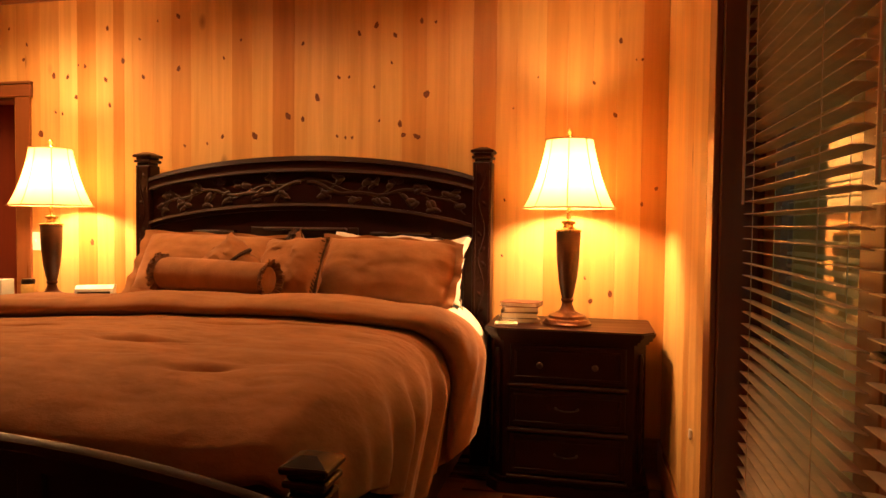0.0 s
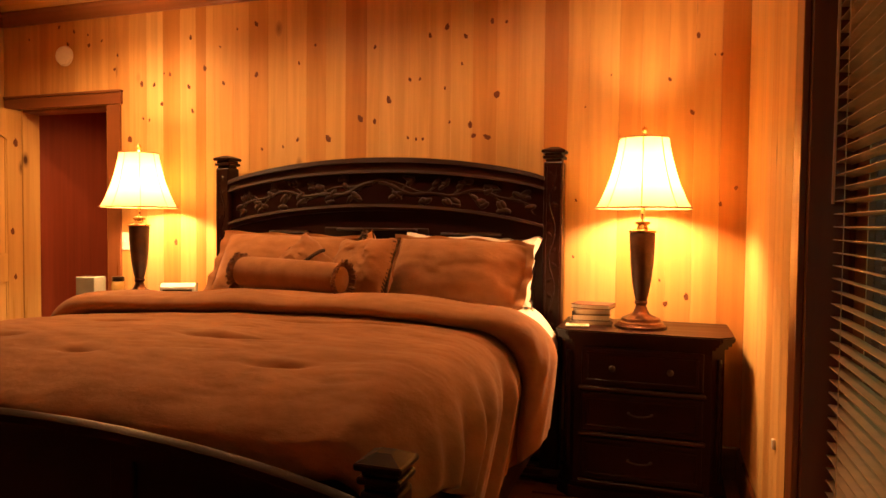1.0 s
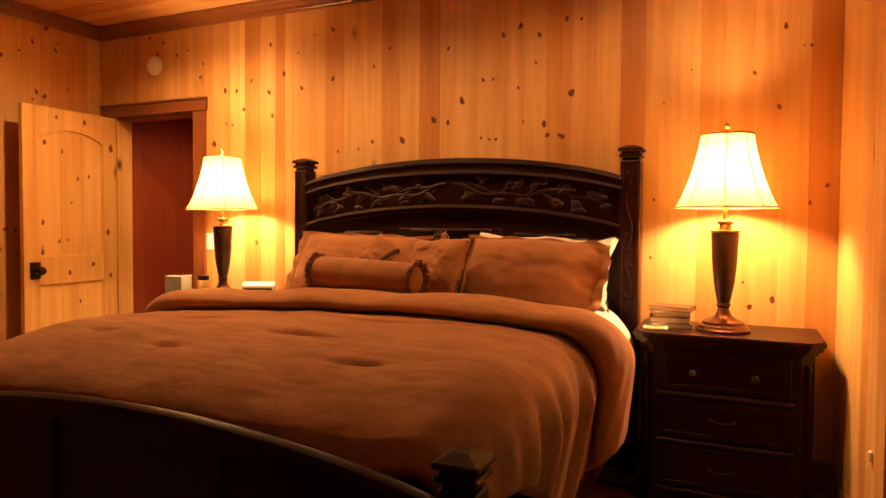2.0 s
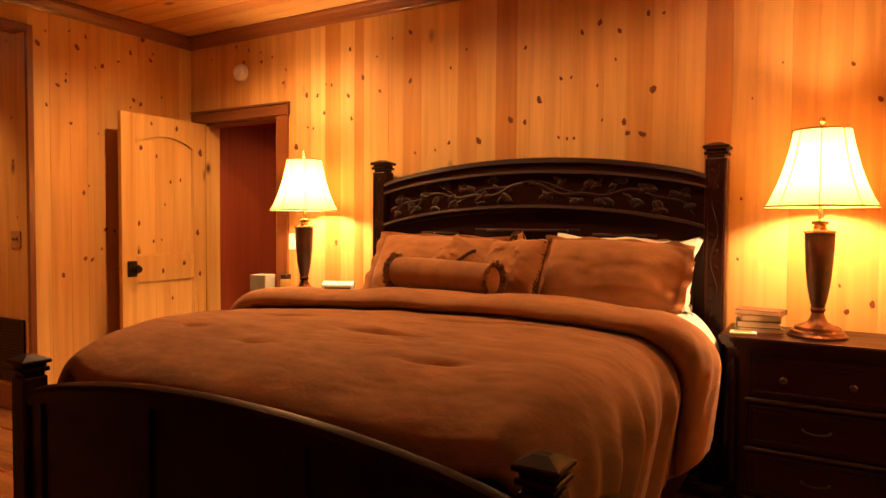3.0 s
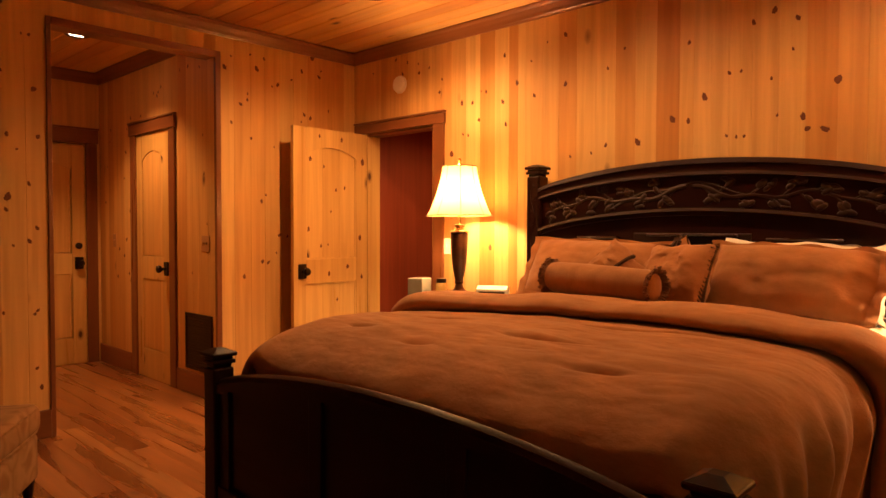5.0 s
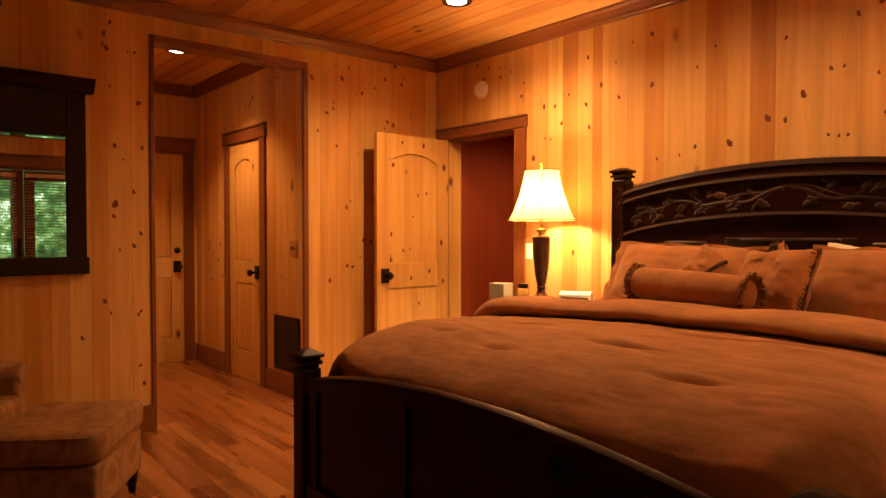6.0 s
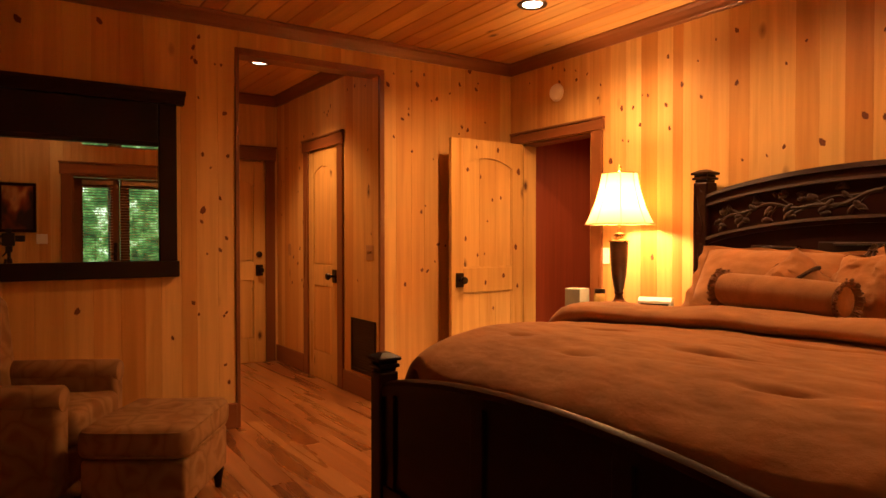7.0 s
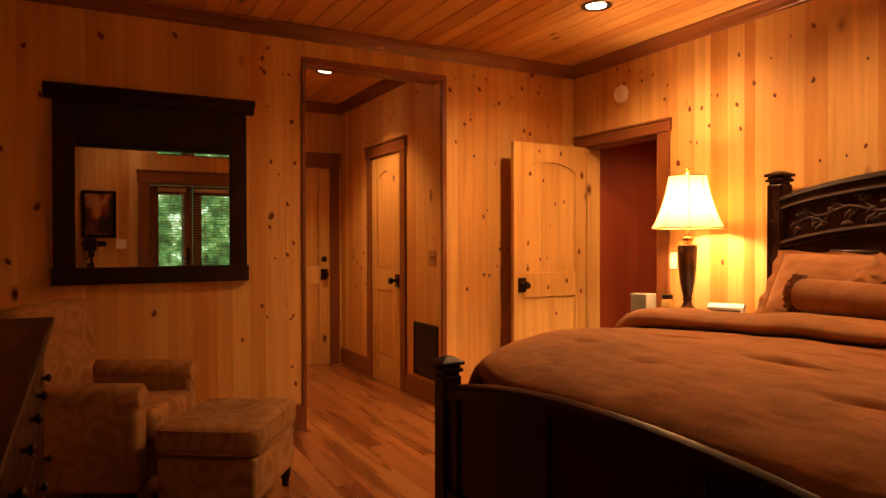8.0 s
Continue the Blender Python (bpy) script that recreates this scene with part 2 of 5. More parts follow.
def lathe(profile, seg=32, bm=None, at=(0, 0, 0)):
    """A turned form from (radius, height) pairs."""
    bm = bm or bmesh.new()
    rings = []
    for r, z in profile:
        rings.append([bm.verts.new((at[0] + r * math.cos(a * math.tau / seg), at[1] + r * math.sin(a * math.tau / seg), at[2] + z)) for a in range(seg)])
    for a, b in zip(rings, rings[1:]):
        for i in range(seg):
            bm.faces.new((a[i], a[(i + 1) % seg], b[(i + 1) % seg], b[i]))
    for ring, flip in ((rings[0], True), (rings[-1], False)):
        bm.faces.new(ring[::-1] if flip else ring)
    return bm


def tube(bm, pts, radii, seg=6):
    rings = []
    for i, pnt in enumerate(pts):
        d = (Vector(pts[min(i + 1, len(pts) - 1)]) - Vector(pts[max(i - 1, 0)])).normalized()
        q = d.to_track_quat("Z", "Y")
        r = radii if isinstance(radii, float) else radii[i]
        rings.append([bm.verts.new(Vector(pnt) + q @ Vector((r * math.cos(a * math.tau / seg), r * math.sin(a * math.tau / seg), 0))) for a in range(seg)])
    for a, b in zip(rings, rings[1:]):
        for i in range(seg):
            bm.faces.new((a[i], a[(i + 1) % seg], b[(i + 1) % seg], b[i]))
    bm.faces.new(rings[0][::-1])
    bm.faces.new(rings[-1])
    return bm


def prism(bm, outline, a, b, axis="y"):
    """An outline of (u, v) pushed from a to b along an axis: y takes (x, z), x takes (y, z), z takes (x, y)."""
    def at(u, v, w):
        return {"y": (u, w, v), "x": (w, u, v), "z": (u, v, w)}[axis]
    lo = [bm.verts.new(at(u, v, a)) for u, v in outline]
    hi = [bm.verts.new(at(u, v, b)) for u, v in outline]
    n = len(outline)
    bm.faces.new(lo)
    bm.faces.new(hi[::-1])
    for i in range(n):
        bm.faces.new((lo[i], hi[i], hi[(i + 1) % n], lo[(i + 1) % n]))
    return bm


def finish(bm, name, mat, smooth=False):
    bmesh.ops.recalc_face_normals(bm, faces=bm.faces)
    me = bpy.data.meshes.new(name)
    bm.to_mesh(me)
    bm.free()
    for f in me.polygons:
        f.use_smooth = smooth
    me.materials.append(mat)
    if smooth:
        me.set_sharp_from_angle(angle=radians(40))
    return me


def part(name, bm, mat, parent, label="", smooth=False, m=None):
    ob = new(name, finish(bm, name, mat, smooth))
    ob.parent = parent
    if m is not None:
        ob.matrix_local = m
    return tagged(ob, label)


def thing(name, label, category, m=Matrix(), group="", kind=""):
    ob = new(name)
    ob.empty_display_size = 0.1
    ob.matrix_world = m
    return tagged(ob, label, category, group, kind)


def solid(name, bm, mat, label, category, m=Matrix(), smooth=False, group="", kind=""):
    ob = new(name, finish(bm, name, mat, smooth))
    ob.matrix_world = m
    return tagged(ob, label, category, group, kind)


def structure(name, bm, mat, label, category):
    return solid(name, bm, mat, label, category, kind="structure")


# ---- structure ----
rng = random.Random(7)
BOARD_T = 0.016
board_cache = {}


def board_mesh(w, h, mat):
    """One upright board with eased long edges, its base at z 0, its face towards -y."""
    key = (round(w, 3), round(h, 3), mat.name)
    if key not in board_cache:
        c = 0.0012
        o = [(-w / 2, 0.0), (w / 2, 0.0), (w / 2, -BOARD_T + c), (w / 2 - c * 0.7, -BOARD_T), (-w / 2 + c * 0.7, -BOARD_T), (-w / 2, -BOARD_T + c)]
        board_cache[key] = finish(prism(bmesh.new(), o, 0, h, "z"), "board", mat)
    return board_cache[key]


WIDTHS = (0.095, 0.120, 0.135, 0.150)


def panel_boards(wall, u0, u1, spans, place, mat=None, name="board"):
    """Covers a wall from u0 to u1 with boards; spans(u, w) gives the pairs of heights between which they run there."""
    u = u0
    while u < u1 - 0.004:
        w = rng.choice(WIDTHS)
        if u1 - (u + w) < 0.06:
            w = u1 - u
        for z0, z1 in spans(u, u + w):
            ob = new(name, board_mesh(w - 0.0005, z1 - z0, mat or PINE))
            ob.parent = wall
            ob.matrix_world = place(u + w / 2, z0)
        u += w


def wall_core(name, boxes, label, mat=None):
    bm = bmesh.new()
    for lo, hi in boxes:
        add_box(bm, lo, hi)
    return structure(name, bm, mat or TRIM, label, "wall")


B = BOARD_T
wall_back = wall_core("wall_north", [((XL - 0.02, YB + B, 0), (DOOR_X0, YB + 0.13, ZC)), ((DOOR_X0, YB + B, DOOR_H), (DOOR_X1, YB + 0.13, ZC)),
                                     ((DOOR_X1, YB + B, 0), (XR + 0.2, YB + 0.13, ZC))], "wall of upright knotty pine boards behind the bed")
wall_left = wall_core("wall_west", [((XL - 0.12, YF, 0), (XL - B, HALL_Y0 - B, ZC)), ((XL - 0.12, HALL_Y0 - B, HALL_TOP), (XL - B, HALL_Y1 + B, ZC)),
                                    ((XL - 0.12, HALL_Y1 + B, 0), (XL - B, YB + B, ZC))], "knotty pine wall with a tall opening to a passage")
TR_Y0, TR_Y1, TR_Z0, TR_Z1 = 0.82, 1.80, 2.40, 2.60
wall_right = wall_core("wall_east", [((XR + B, YF, 0), (XR + 0.2, GD_Y0, ZC)), ((XR + B, GD_Y1, 0), (XR + 0.2, YB + B, ZC)),
                                     ((XR + B, GD_Y0, GD_H), (XR + 0.2, GD_Y1, TR_Z0)), ((XR + B, GD_Y0, TR_Z1), (XR + 0.2, GD_Y1, ZC)),
                                     ((XR + B, GD_Y0, TR_Z0), (XR + 0.2, TR_Y0, TR_Z1)), ((XR + B, TR_Y1, TR_Z0), (XR + 0.2, GD_Y1, TR_Z1))],
                       "pine outer wall with glazed doors and a transom")
wall_front = wall_core("wall_south", [((XL - 0.12, YF - 0.13, 0), (XR + 0.2, YF - B, ZC))], "plain knotty pine wall behind the dresser")
wall_hall = wall_core("wall_hall_side", [((HALL_X - 0.1, HALL_Y1 + B, 0), (XL - 0.12, HALL_Y1 + 0.12, ZC))], "knotty pine side wall of the passage")
wall_hall_end = wall_core("wall_hall_end", [((HALL_X - 0.12, HALL_Y0 - 0.12, 0), (HALL_X - B, HALL_Y1 + B, ZC))], "pine end wall of the passage with a door")
wall_hall_near = wall_core("wall_hall_near", [((HALL_X - 0.1, HALL_Y0 - 0.12, 0), (XL - 0.12, HALL_Y0 - B, ZC))], "knotty pine side wall of the passage")
closet = wall_core("wall_closet", [((XL - 0.02, YB + 1.25, 0), (-2.9, YB + 1.35, ZC)), ((XL - 0.12, YB + 0.13, 0), (XL - 0.02, YB + 1.35, ZC)), ((-3.0, YB + 0.13, 0), (-2.9, YB + 1.25, ZC))],
                   "dark red-brown walls of the room beyond the open door", RED)


def full(u0, u1):
    return [(0.0, ZC)]


def back_spans(u0, u1):
    return [(DOOR_H, ZC)] if u1 <= DOOR_X1 + 0.03 and u0 >= DOOR_X0 - 0.03 else full(u0, u1)


def left_spans(u0, u1):
    return [(HALL_TOP, ZC)] if u0 >= HALL_Y0 - 0.02 and u1 <= HALL_Y1 + 0.02 else full(u0, u1)


def right_spans(u0, u1):
    if u0 >= GD_Y0 - 0.02 and u1 <= GD_Y1 + 0.02:
        return [(GD_H, TR_Z0), (TR_Z1, ZC)] if u0 >= TR_Y0 - 0.02 and u1 <= TR_Y1 + 0.02 else [(GD_H, ZC)]
    return full(u0, u1)


def runs(wall, cuts, spans, place):
    for a, b in zip(cuts, cuts[1:]):
        panel_boards(wall, a, b, spans, place)


floor = structure("floor", box((HALL_X - 0.1, YF - 0.1, -0.12), (XR + 0.2, YB + 1.4, -0.018)), TRIM_X, "heart pine plank floor", "floor")
ceil_bm = bmesh.new()
add_box(ceil_bm, (XL - 0.1, YF - 0.1, ZC + 0.02), (XR + 0.2, YB + 1.4, ZC + 0.12))
y = YF - 0.02
while y < YB + 0.01:
    w = rng.choice((0.13, 0.14, 0.15))
    x = XL - 0.05 - rng.random() * 2
    while x < XR + 0.05:
        ln = rng.uniform(2.0, 3.6)
        o = [(y + 0.001, ZC + 0.02), (y + w - 0.001, ZC + 0.02), (y + w - 0.001, ZC + 0.006), (y + w - 0.007, ZC), (y + 0.007, ZC), (y + 0.001, ZC + 0.006)]
        prism(ceil_bm, o, max(x, XL - 0.05), min(x + ln - 0.001, XR + 0.05), "x")
        x += ln
    y += w
structure("ceiling", ceil_bm, PINE_CEIL, "tongue-and-groove knotty pine ceiling", "ceiling")
hall_ceil = bmesh.new()
y = HALL_Y0 - 0.02
while y < HALL_Y1 + 0.05:
    o = [(y + 0.001, 2.72), (y + 0.134, 2.72), (y + 0.134, 2.706), (y + 0.128, 2.70), (y + 0.007, 2.70), (y + 0.001, 2.706)]
    prism(hall_ceil, o, HALL_X - 0.02, XL - 0.05, "x")
    y += 0.135
add_box(hall_ceil, (HALL_X - 0.1, HALL_Y0 - 0.1, 2.722), (XL - 0.12, HALL_Y1 + 0.12, 2.80))
structure("ceiling_hall", hall_ceil, PINE_CEIL, "pine board ceiling of the passage", "ceiling")
structure("ceiling_closet", box((XL - 0.12, YB + 0.13, 2.5), (-2.9, YB + 1.35, 2.6)), RED, "dark ceiling of the room beyond", "ceiling")


# ---- trim ----
def crown(name, a, b, axis, face, side):
    """A stepped crown moulding from a to b along an axis; face is the wall's plane, side points into the room."""
    o = [(0, ZC - 0.088), (0.010 * side, ZC - 0.088), (0.015 * side, ZC - 0.078), (0.020 * side, ZC - 0.074), (0.028 * side, ZC - 0.054), (0.046 * side, ZC - 0.027),
         (0.062 * side, ZC - 0.019), (0.070 * side, ZC - 0.010), (0.070 * side, ZC - 0.001), (0, ZC - 0.001)]
    bm = prism(bmesh.new(), [(face + u, v) for u, v in o], a, b, axis)
    return structure(name, bm, TRIM_X if axis == "x" else TRIM_Y, "dark stained crown moulding under the ceiling", "trim")


crown("trim_crown_north", XL, XR, "x", YB - 0.0, -1)
crown("trim_crown_west", YF, YB - 0.002, "y", XL, 1)
crown("trim_crown_east", YF, YB - 0.002, "y", XR, -1)
crown("trim_crown_south", XL, XR, "x", YF, 1)
hc = prism(bmesh.new(), [(HALL_Y1 - u, v) for u, v in ((0, 2.60), (0.015, 2.60), (0.03, 2.65), (0.06, 2.685), (0.06, 2.699), (0, 2.699))], HALL_X, XL - 0.1, "x")
structure("trim_crown_hall", hc, TRIM_X, "dark crown moulding in the passage", "trim")
hc = prism(bmesh.new(), [(HALL_X + u, v) for u, v in ((0, 2.60), (0.015, 2.60), (0.03, 2.65), (0.06, 2.685), (0.06, 2.699), (0, 2.699))], HALL_Y0, HALL_Y1, "y")
structure("trim_crown_hall_end", hc, TRIM_Y, "dark crown moulding in the passage", "trim")


def baseboard(name, lo, hi, mat):
    bm = box(lo, hi, 0.006, 1)
    return structure(name, bm, mat, "dark stained wooden baseboard", "baseboard")


baseboard("baseboard_north", (DOOR_X1 + 0.16, YB - 0.018, 0), (XR, YB - 0.001, 0.17), TRIM_X)
baseboard("baseboard_west", (XL + 0.001, YF, 0), (XL + 0.018, HALL_Y0 - 0.025, 0.17), TRIM_Y)
baseboard("baseboard_west_end", (XL + 0.001, HALL_Y1 + 0.025, 0), (XL + 0.018, YB, 0.17), TRIM_Y)
baseboard("baseboard_east", (XR - 0.018, GD_Y1 + 0.13, 0), (XR - 0.001, YB - 0.02, 0.17), TRIM_Y)
baseboard("baseboard_hall", (-5.18, HALL_Y1 - 0.018, 0), (XL, HALL_Y1 - 0.001, 0.17), TRIM_X)
baseboard("baseboard_hall_end", (HALL_X, HALL_Y1 - 0.018, 0), (-6.04, HALL_Y1 - 0.001, 0.17), TRIM_X)


def opening_trim():
    t = thing("trim_opening", "thin stained wooden edging round the passage opening", "trim", kind="structure")
    e = 0.028
    part("upright", box((XL - 0.13, HALL_Y0 - e, 0), (XL + 0.012, HALL_Y0 - 0.001, HALL_TOP + e), 0.004), TRIM, t)
    part("upright", box((XL - 0.02, HALL_Y1 - 0.012, 0), (XL + 0.012, HALL_Y1 + e, HALL_TOP + e), 0.004), TRIM, t)
    part("head", box((XL - 0.13, HALL_Y0, HALL_TOP - 0.02), (XL + 0.014, HALL_Y1 - 0.013, HALL_TOP + e), 0.004), TRIM_Y, t)


opening_trim()


def knob(parent, m, plate=0.075):
    k = part("door_handle", add_box(bmesh.new(), (-plate / 2, -0.012, -plate * 0.75), (plate / 2, 0, plate * 0.75), 0.006), BRONZE, parent, "dark bronze knob on a square plate", m=m)
    bm = lathe([(0.012, 0.0), (0.011, 0.03), (0.026, 0.04), (0.031, 0.055), (0.024, 0.07), (0.005, 0.074)], 16)
    part("knob", bm, BRONZE, k, smooth=True, m=Matrix.Translation((0, -0.012, 0)) @ Matrix.Rotation(radians(90), 4, "X"))


def door_leaf(name, label, w, h, m, handle_u, both=True, deadbolt=False):
    """A two-panel pine door, arched above; it runs along +x from its hinge, its face towards -y."""
    d = thing(name, label, "door", m, kind="structure")
    t = 0.036
    st, mid0, mid1, base, top = 0.115, 0.83, 1.02, 0.24, 0.14
    part("stile", box((0, 0, 0), (st, t, h), 0.003), PINE_DOOR, d)
    part("stile", box((w - st, 0, 0), (w, t, h), 0.003), PINE_DOOR, d)
    part("rail", box((st, 0.0005, 0), (w - st, t - 0.0005, base), 0.003), PINE_DOOR, d)
    part("rail", box((st, 0.0005, mid0), (w - st, t - 0.0005, mid1), 0.003), PINE_DOOR, d)
    n = 14
    arch = [(st, h), (st, h - top - 0.075)]
    for i in range(n + 1):
        u = i / n
        arch.append((st + (w - 2 * st) * u, h - top - 0.075 + 0.075 * math.sin(u * math.pi) ** 0.8))
    arch += [(w - st, h)]
    part("top_rail", prism(bmesh.new(), arch, 0.0005, t - 0.0005, "y"), PINE_DOOR, d)
    pw = (w - 2 * st) / 3
    for i in range(3):
        for z0, z1 in ((base, mid0), (mid1, h - top + 0.01)):
            part("panel", box((st + i * pw + 0.0003, 0.012, z0), (st + (i + 1) * pw - 0.0003, t - 0.012, z1), 0.0012, 1), PINE_DOOR, d)
    # bead round the panels
    bm = bmesh.new()
    for z0, z1 in ((base, mid0), (mid1, h - top - 0.075)):
        for ya in (0.006, t - 0.012):
            add_box(bm, (st, ya, z0), (st + 0.012, ya + 0.006, z1))
            add_box(bm, (w - st - 0.012, ya, z0), (w - st, ya + 0.006, z1))
            add_box(bm, (st, ya, z0), (w - st, ya + 0.006, z0 + 0.012))
        add_box(bm, (st, 0.006, z1 - 0.012 if z1 == mid0 else z1), (st + 0.012, 0.012, z1))
    part("bead", bm, PINE_DOOR, d)
    knob(d, Matrix.Translation((handle_u, -0.0005, 0.93)))
    if both:
        knob(d, Matrix.Translation((handle_u, t + 0.0005, 0.93)) @ Matrix.Rotation(math.pi, 4, "Z"))
    if deadbolt:
        part("deadbolt", lathe([(0.03, 0), (0.03, 0.012), (0.02, 0.02), (0.003, 0.022)], 18), BRONZE, d, "dark bronze deadbolt", True,
             Matrix.Translation((handle_u, -0.0005, 1.09)) @ Matrix.Rotation(radians(90), 4, "X"))
    return d


def casing(name, x0, x1, h, m, w=0.10, label="stained pine door casing", depth=0.02, deep=0.11, side=True, pale=False, head=0.125):
    """Casing with a crosshead round a doorway between x0 and x1 whose wall face is y = 0 and faces -y."""
    c = thing(name, label, "door casing", m, kind="structure")
    if side:
        part("side_casing", box((x0 - w, -depth, 0), (x0 - 0.002, -0.001, h), 0.004), TRIM, c)
    part("side_casing", box((x1 + 0.002, -depth, 0), (x1 + w, -0.001, h), 0.004), TRIM, c)
    a = x0 - w - 0.015 if side else x0 - w
    part("head_casing", box((a, -depth - 0.006, h + 0.001), (x1 + w + 0.012, -0.001, h + head), 0.004), TRIM_X, c)
    part("cap", box((a, -depth - 0.016, h + head + 0.001), (x1 + w + 0.017, -0.001, h + head + 0.018), 0.005), TRIM_X, c)
    # paler pine puts the light from the room beyond into the jambs' colour
    part("jamb", box((x0 - 0.002, 0, 0), (x0 + 0.018, deep, h), 0.002), PINE_DOOR if pale else TRIM, c, "jamb in paler pine for the light falling on it" if pale else "")
    part("jamb", box((x1 - 0.018, 0, 0), (x1 + 0.002, deep, h), 0.002), PINE_DOOR if pale else TRIM, c, "jamb in paler pine for the light falling on it" if pale else "")
    part("head_jamb", box((x0 + 0.019, 0, h - 0.018), (x1 - 0.019, deep, h), 0.002), TRIM_X, c)
    return c


casing("door_casing", DOOR_X0, DOOR_X1, DOOR_H, Matrix.Translation((0, YB, 0)), w=0.112, deep=0.135, side=True, pale=True, head=0.078)
door_1 = door_leaf("door_1", "knotty pine panelled door standing open against the wall", 0.735, 2.03,
          Matrix.Translation((-4.392, YB - 0.024, 0.005)) @ Matrix.Rotation(radians(-88.0), 4, "Z"), 0.66)
casing("door_casing", -5.93, -5.29, 2.05, Matrix.Translation((0, HALL_Y1, 0)), w=0.105, deep=0.01, head=0.095)
door_leaf("door_2", "closed knotty pine panelled door in the passage", 0.635, 2.035, Matrix.Translation((-5.928, HALL_Y1 - 0.006, 0.005)), 0.575, both=False)
casing("door_casing", -0.965, -0.130, 2.045, Matrix.Translation((HALL_X, HALL_Y1, 0)) @ Matrix.Rotation(radians(90), 4, "Z"), w=0.10, deep=0.01, label="stained casing round the end door")
door_leaf("door_3", "closed pine door with a dark lever set at the passage's end", 0.81, 2.0, Matrix.Translation((HALL_X + 0.006, HALL_Y1 - 0.945, 0.006)) @ Matrix.Rotation(radians(90), 4, "Z"), 0.75, both=False, deadbolt=True)


# ---- glazed doors on the right ----
def glazed_door(name, y0, y1, handle_at):
    x = XR + 0.115
    d = thing(name, "stained wooden glazed door behind a lowered slatted blind", "door", kind="structure")
    s = 0.11
    part("stile", box((x, y0, 0.02), (x + 0.045, y0 + s, GD_H - 0.03), 0.004), TRIM, d)
    part("stile", box((x, y1 - s, 0.02), (x + 0.045, y1, GD_H - 0.03), 0.004), TRIM, d)
    part("rail", box((x + 0.001, y0 + s, 0.02), (x + 0.044, y1 - s, 0.26), 0.004), TRIM_Y, d)
    part("rail", box((x + 0.001, y0 + s, GD_H - 0.15), (x + 0.044, y1 - s, GD_H - 0.03), 0.004), TRIM_Y, d)
    g = part("pane", box((x + 0.018, y0 + s, 0.26), (x + 0.026, y1 - s, GD_H - 0.15)), GLASS, d)
    g.visible_shadow = False
    if handle_at:
        h = part("handle_plate", box((x - 0.008, handle_at - 0.022, 0.97), (x, handle_at + 0.022, 1.20), 0.004), BRONZE, d, "dark bronze handle plate")
        part("lever", tube(bmesh.new(), [(x - 0.008, handle_at, 1.06), (x - 0.03, handle_at, 1.06), (x - 0.034, handle_at - 0.06, 1.058)], 0.009, 10), BRONZE, h, smooth=True)


def blind(y0, y1, z0, z1, tilt):
    x = XR + 0.082
    t = thing("venetian_blind", "lowered brown slatted blind hanging on a glazed door", "blind", group="blinds on the glazed doors")
    part("headrail", box((x - 0.028, y0, z1), (x + 0.028, y1, z1 + 0.05), 0.004), BLIND, t)
    part("bottom_rail", box((x - 0.024, y0, z0 - 0.02), (x + 0.024, y1, z0), 0.004), BLIND, t)
    n = int((z1 - z0) / 0.035)
    me = finish(prism(bmesh.new(), [(-0.021, 0.0), (0.0, 0.0022), (0.021, 0.0), (0.021, 0.0020), (0.0, 0.0042), (-0.021, 0.0020)], y0, y1, "y"), "slat", BLIND)
    for i in range(n):
        s = new("slat", me)
        s.parent = t
        s.matrix_world = Matrix.Translation((x, 0, z0 + 0.02 + i * 0.035)) @ Matrix.Rotation(radians(tilt), 4, "Y")
    bm = bmesh.new()
    for yy in (y0 + 0.14, y1 - 0.14):
        for dx in (-0.027, 0.027):
            tube(bm, [(x + dx, yy, z0), (x + dx, yy, z1)], 0.0012, 4)
    part("ladder_cord", bm, BLIND, t)
    wd = tube(bmesh.new(), [(x - 0.034, y1 - 0.06, z1), (x - 0.036, y1 - 0.06, z1 - 0.6)], 0.004, 6)
    part("wand", wd, BLIND, t)


MEET = 1.25
glazed_door("door_4", MEET + 0.003, GD_Y1 - 0.022, 0)
glazed_door("door_5", GD_Y0 + 0.022, MEET - 0.003, MEET - 0.055)
blind(MEET + 0.01, GD_Y1 - 0.025, 0.16, 1.93, 8)
blind(GD_Y0 + 0.12, MEET - 0.085, 0.16, 1.93, 8)


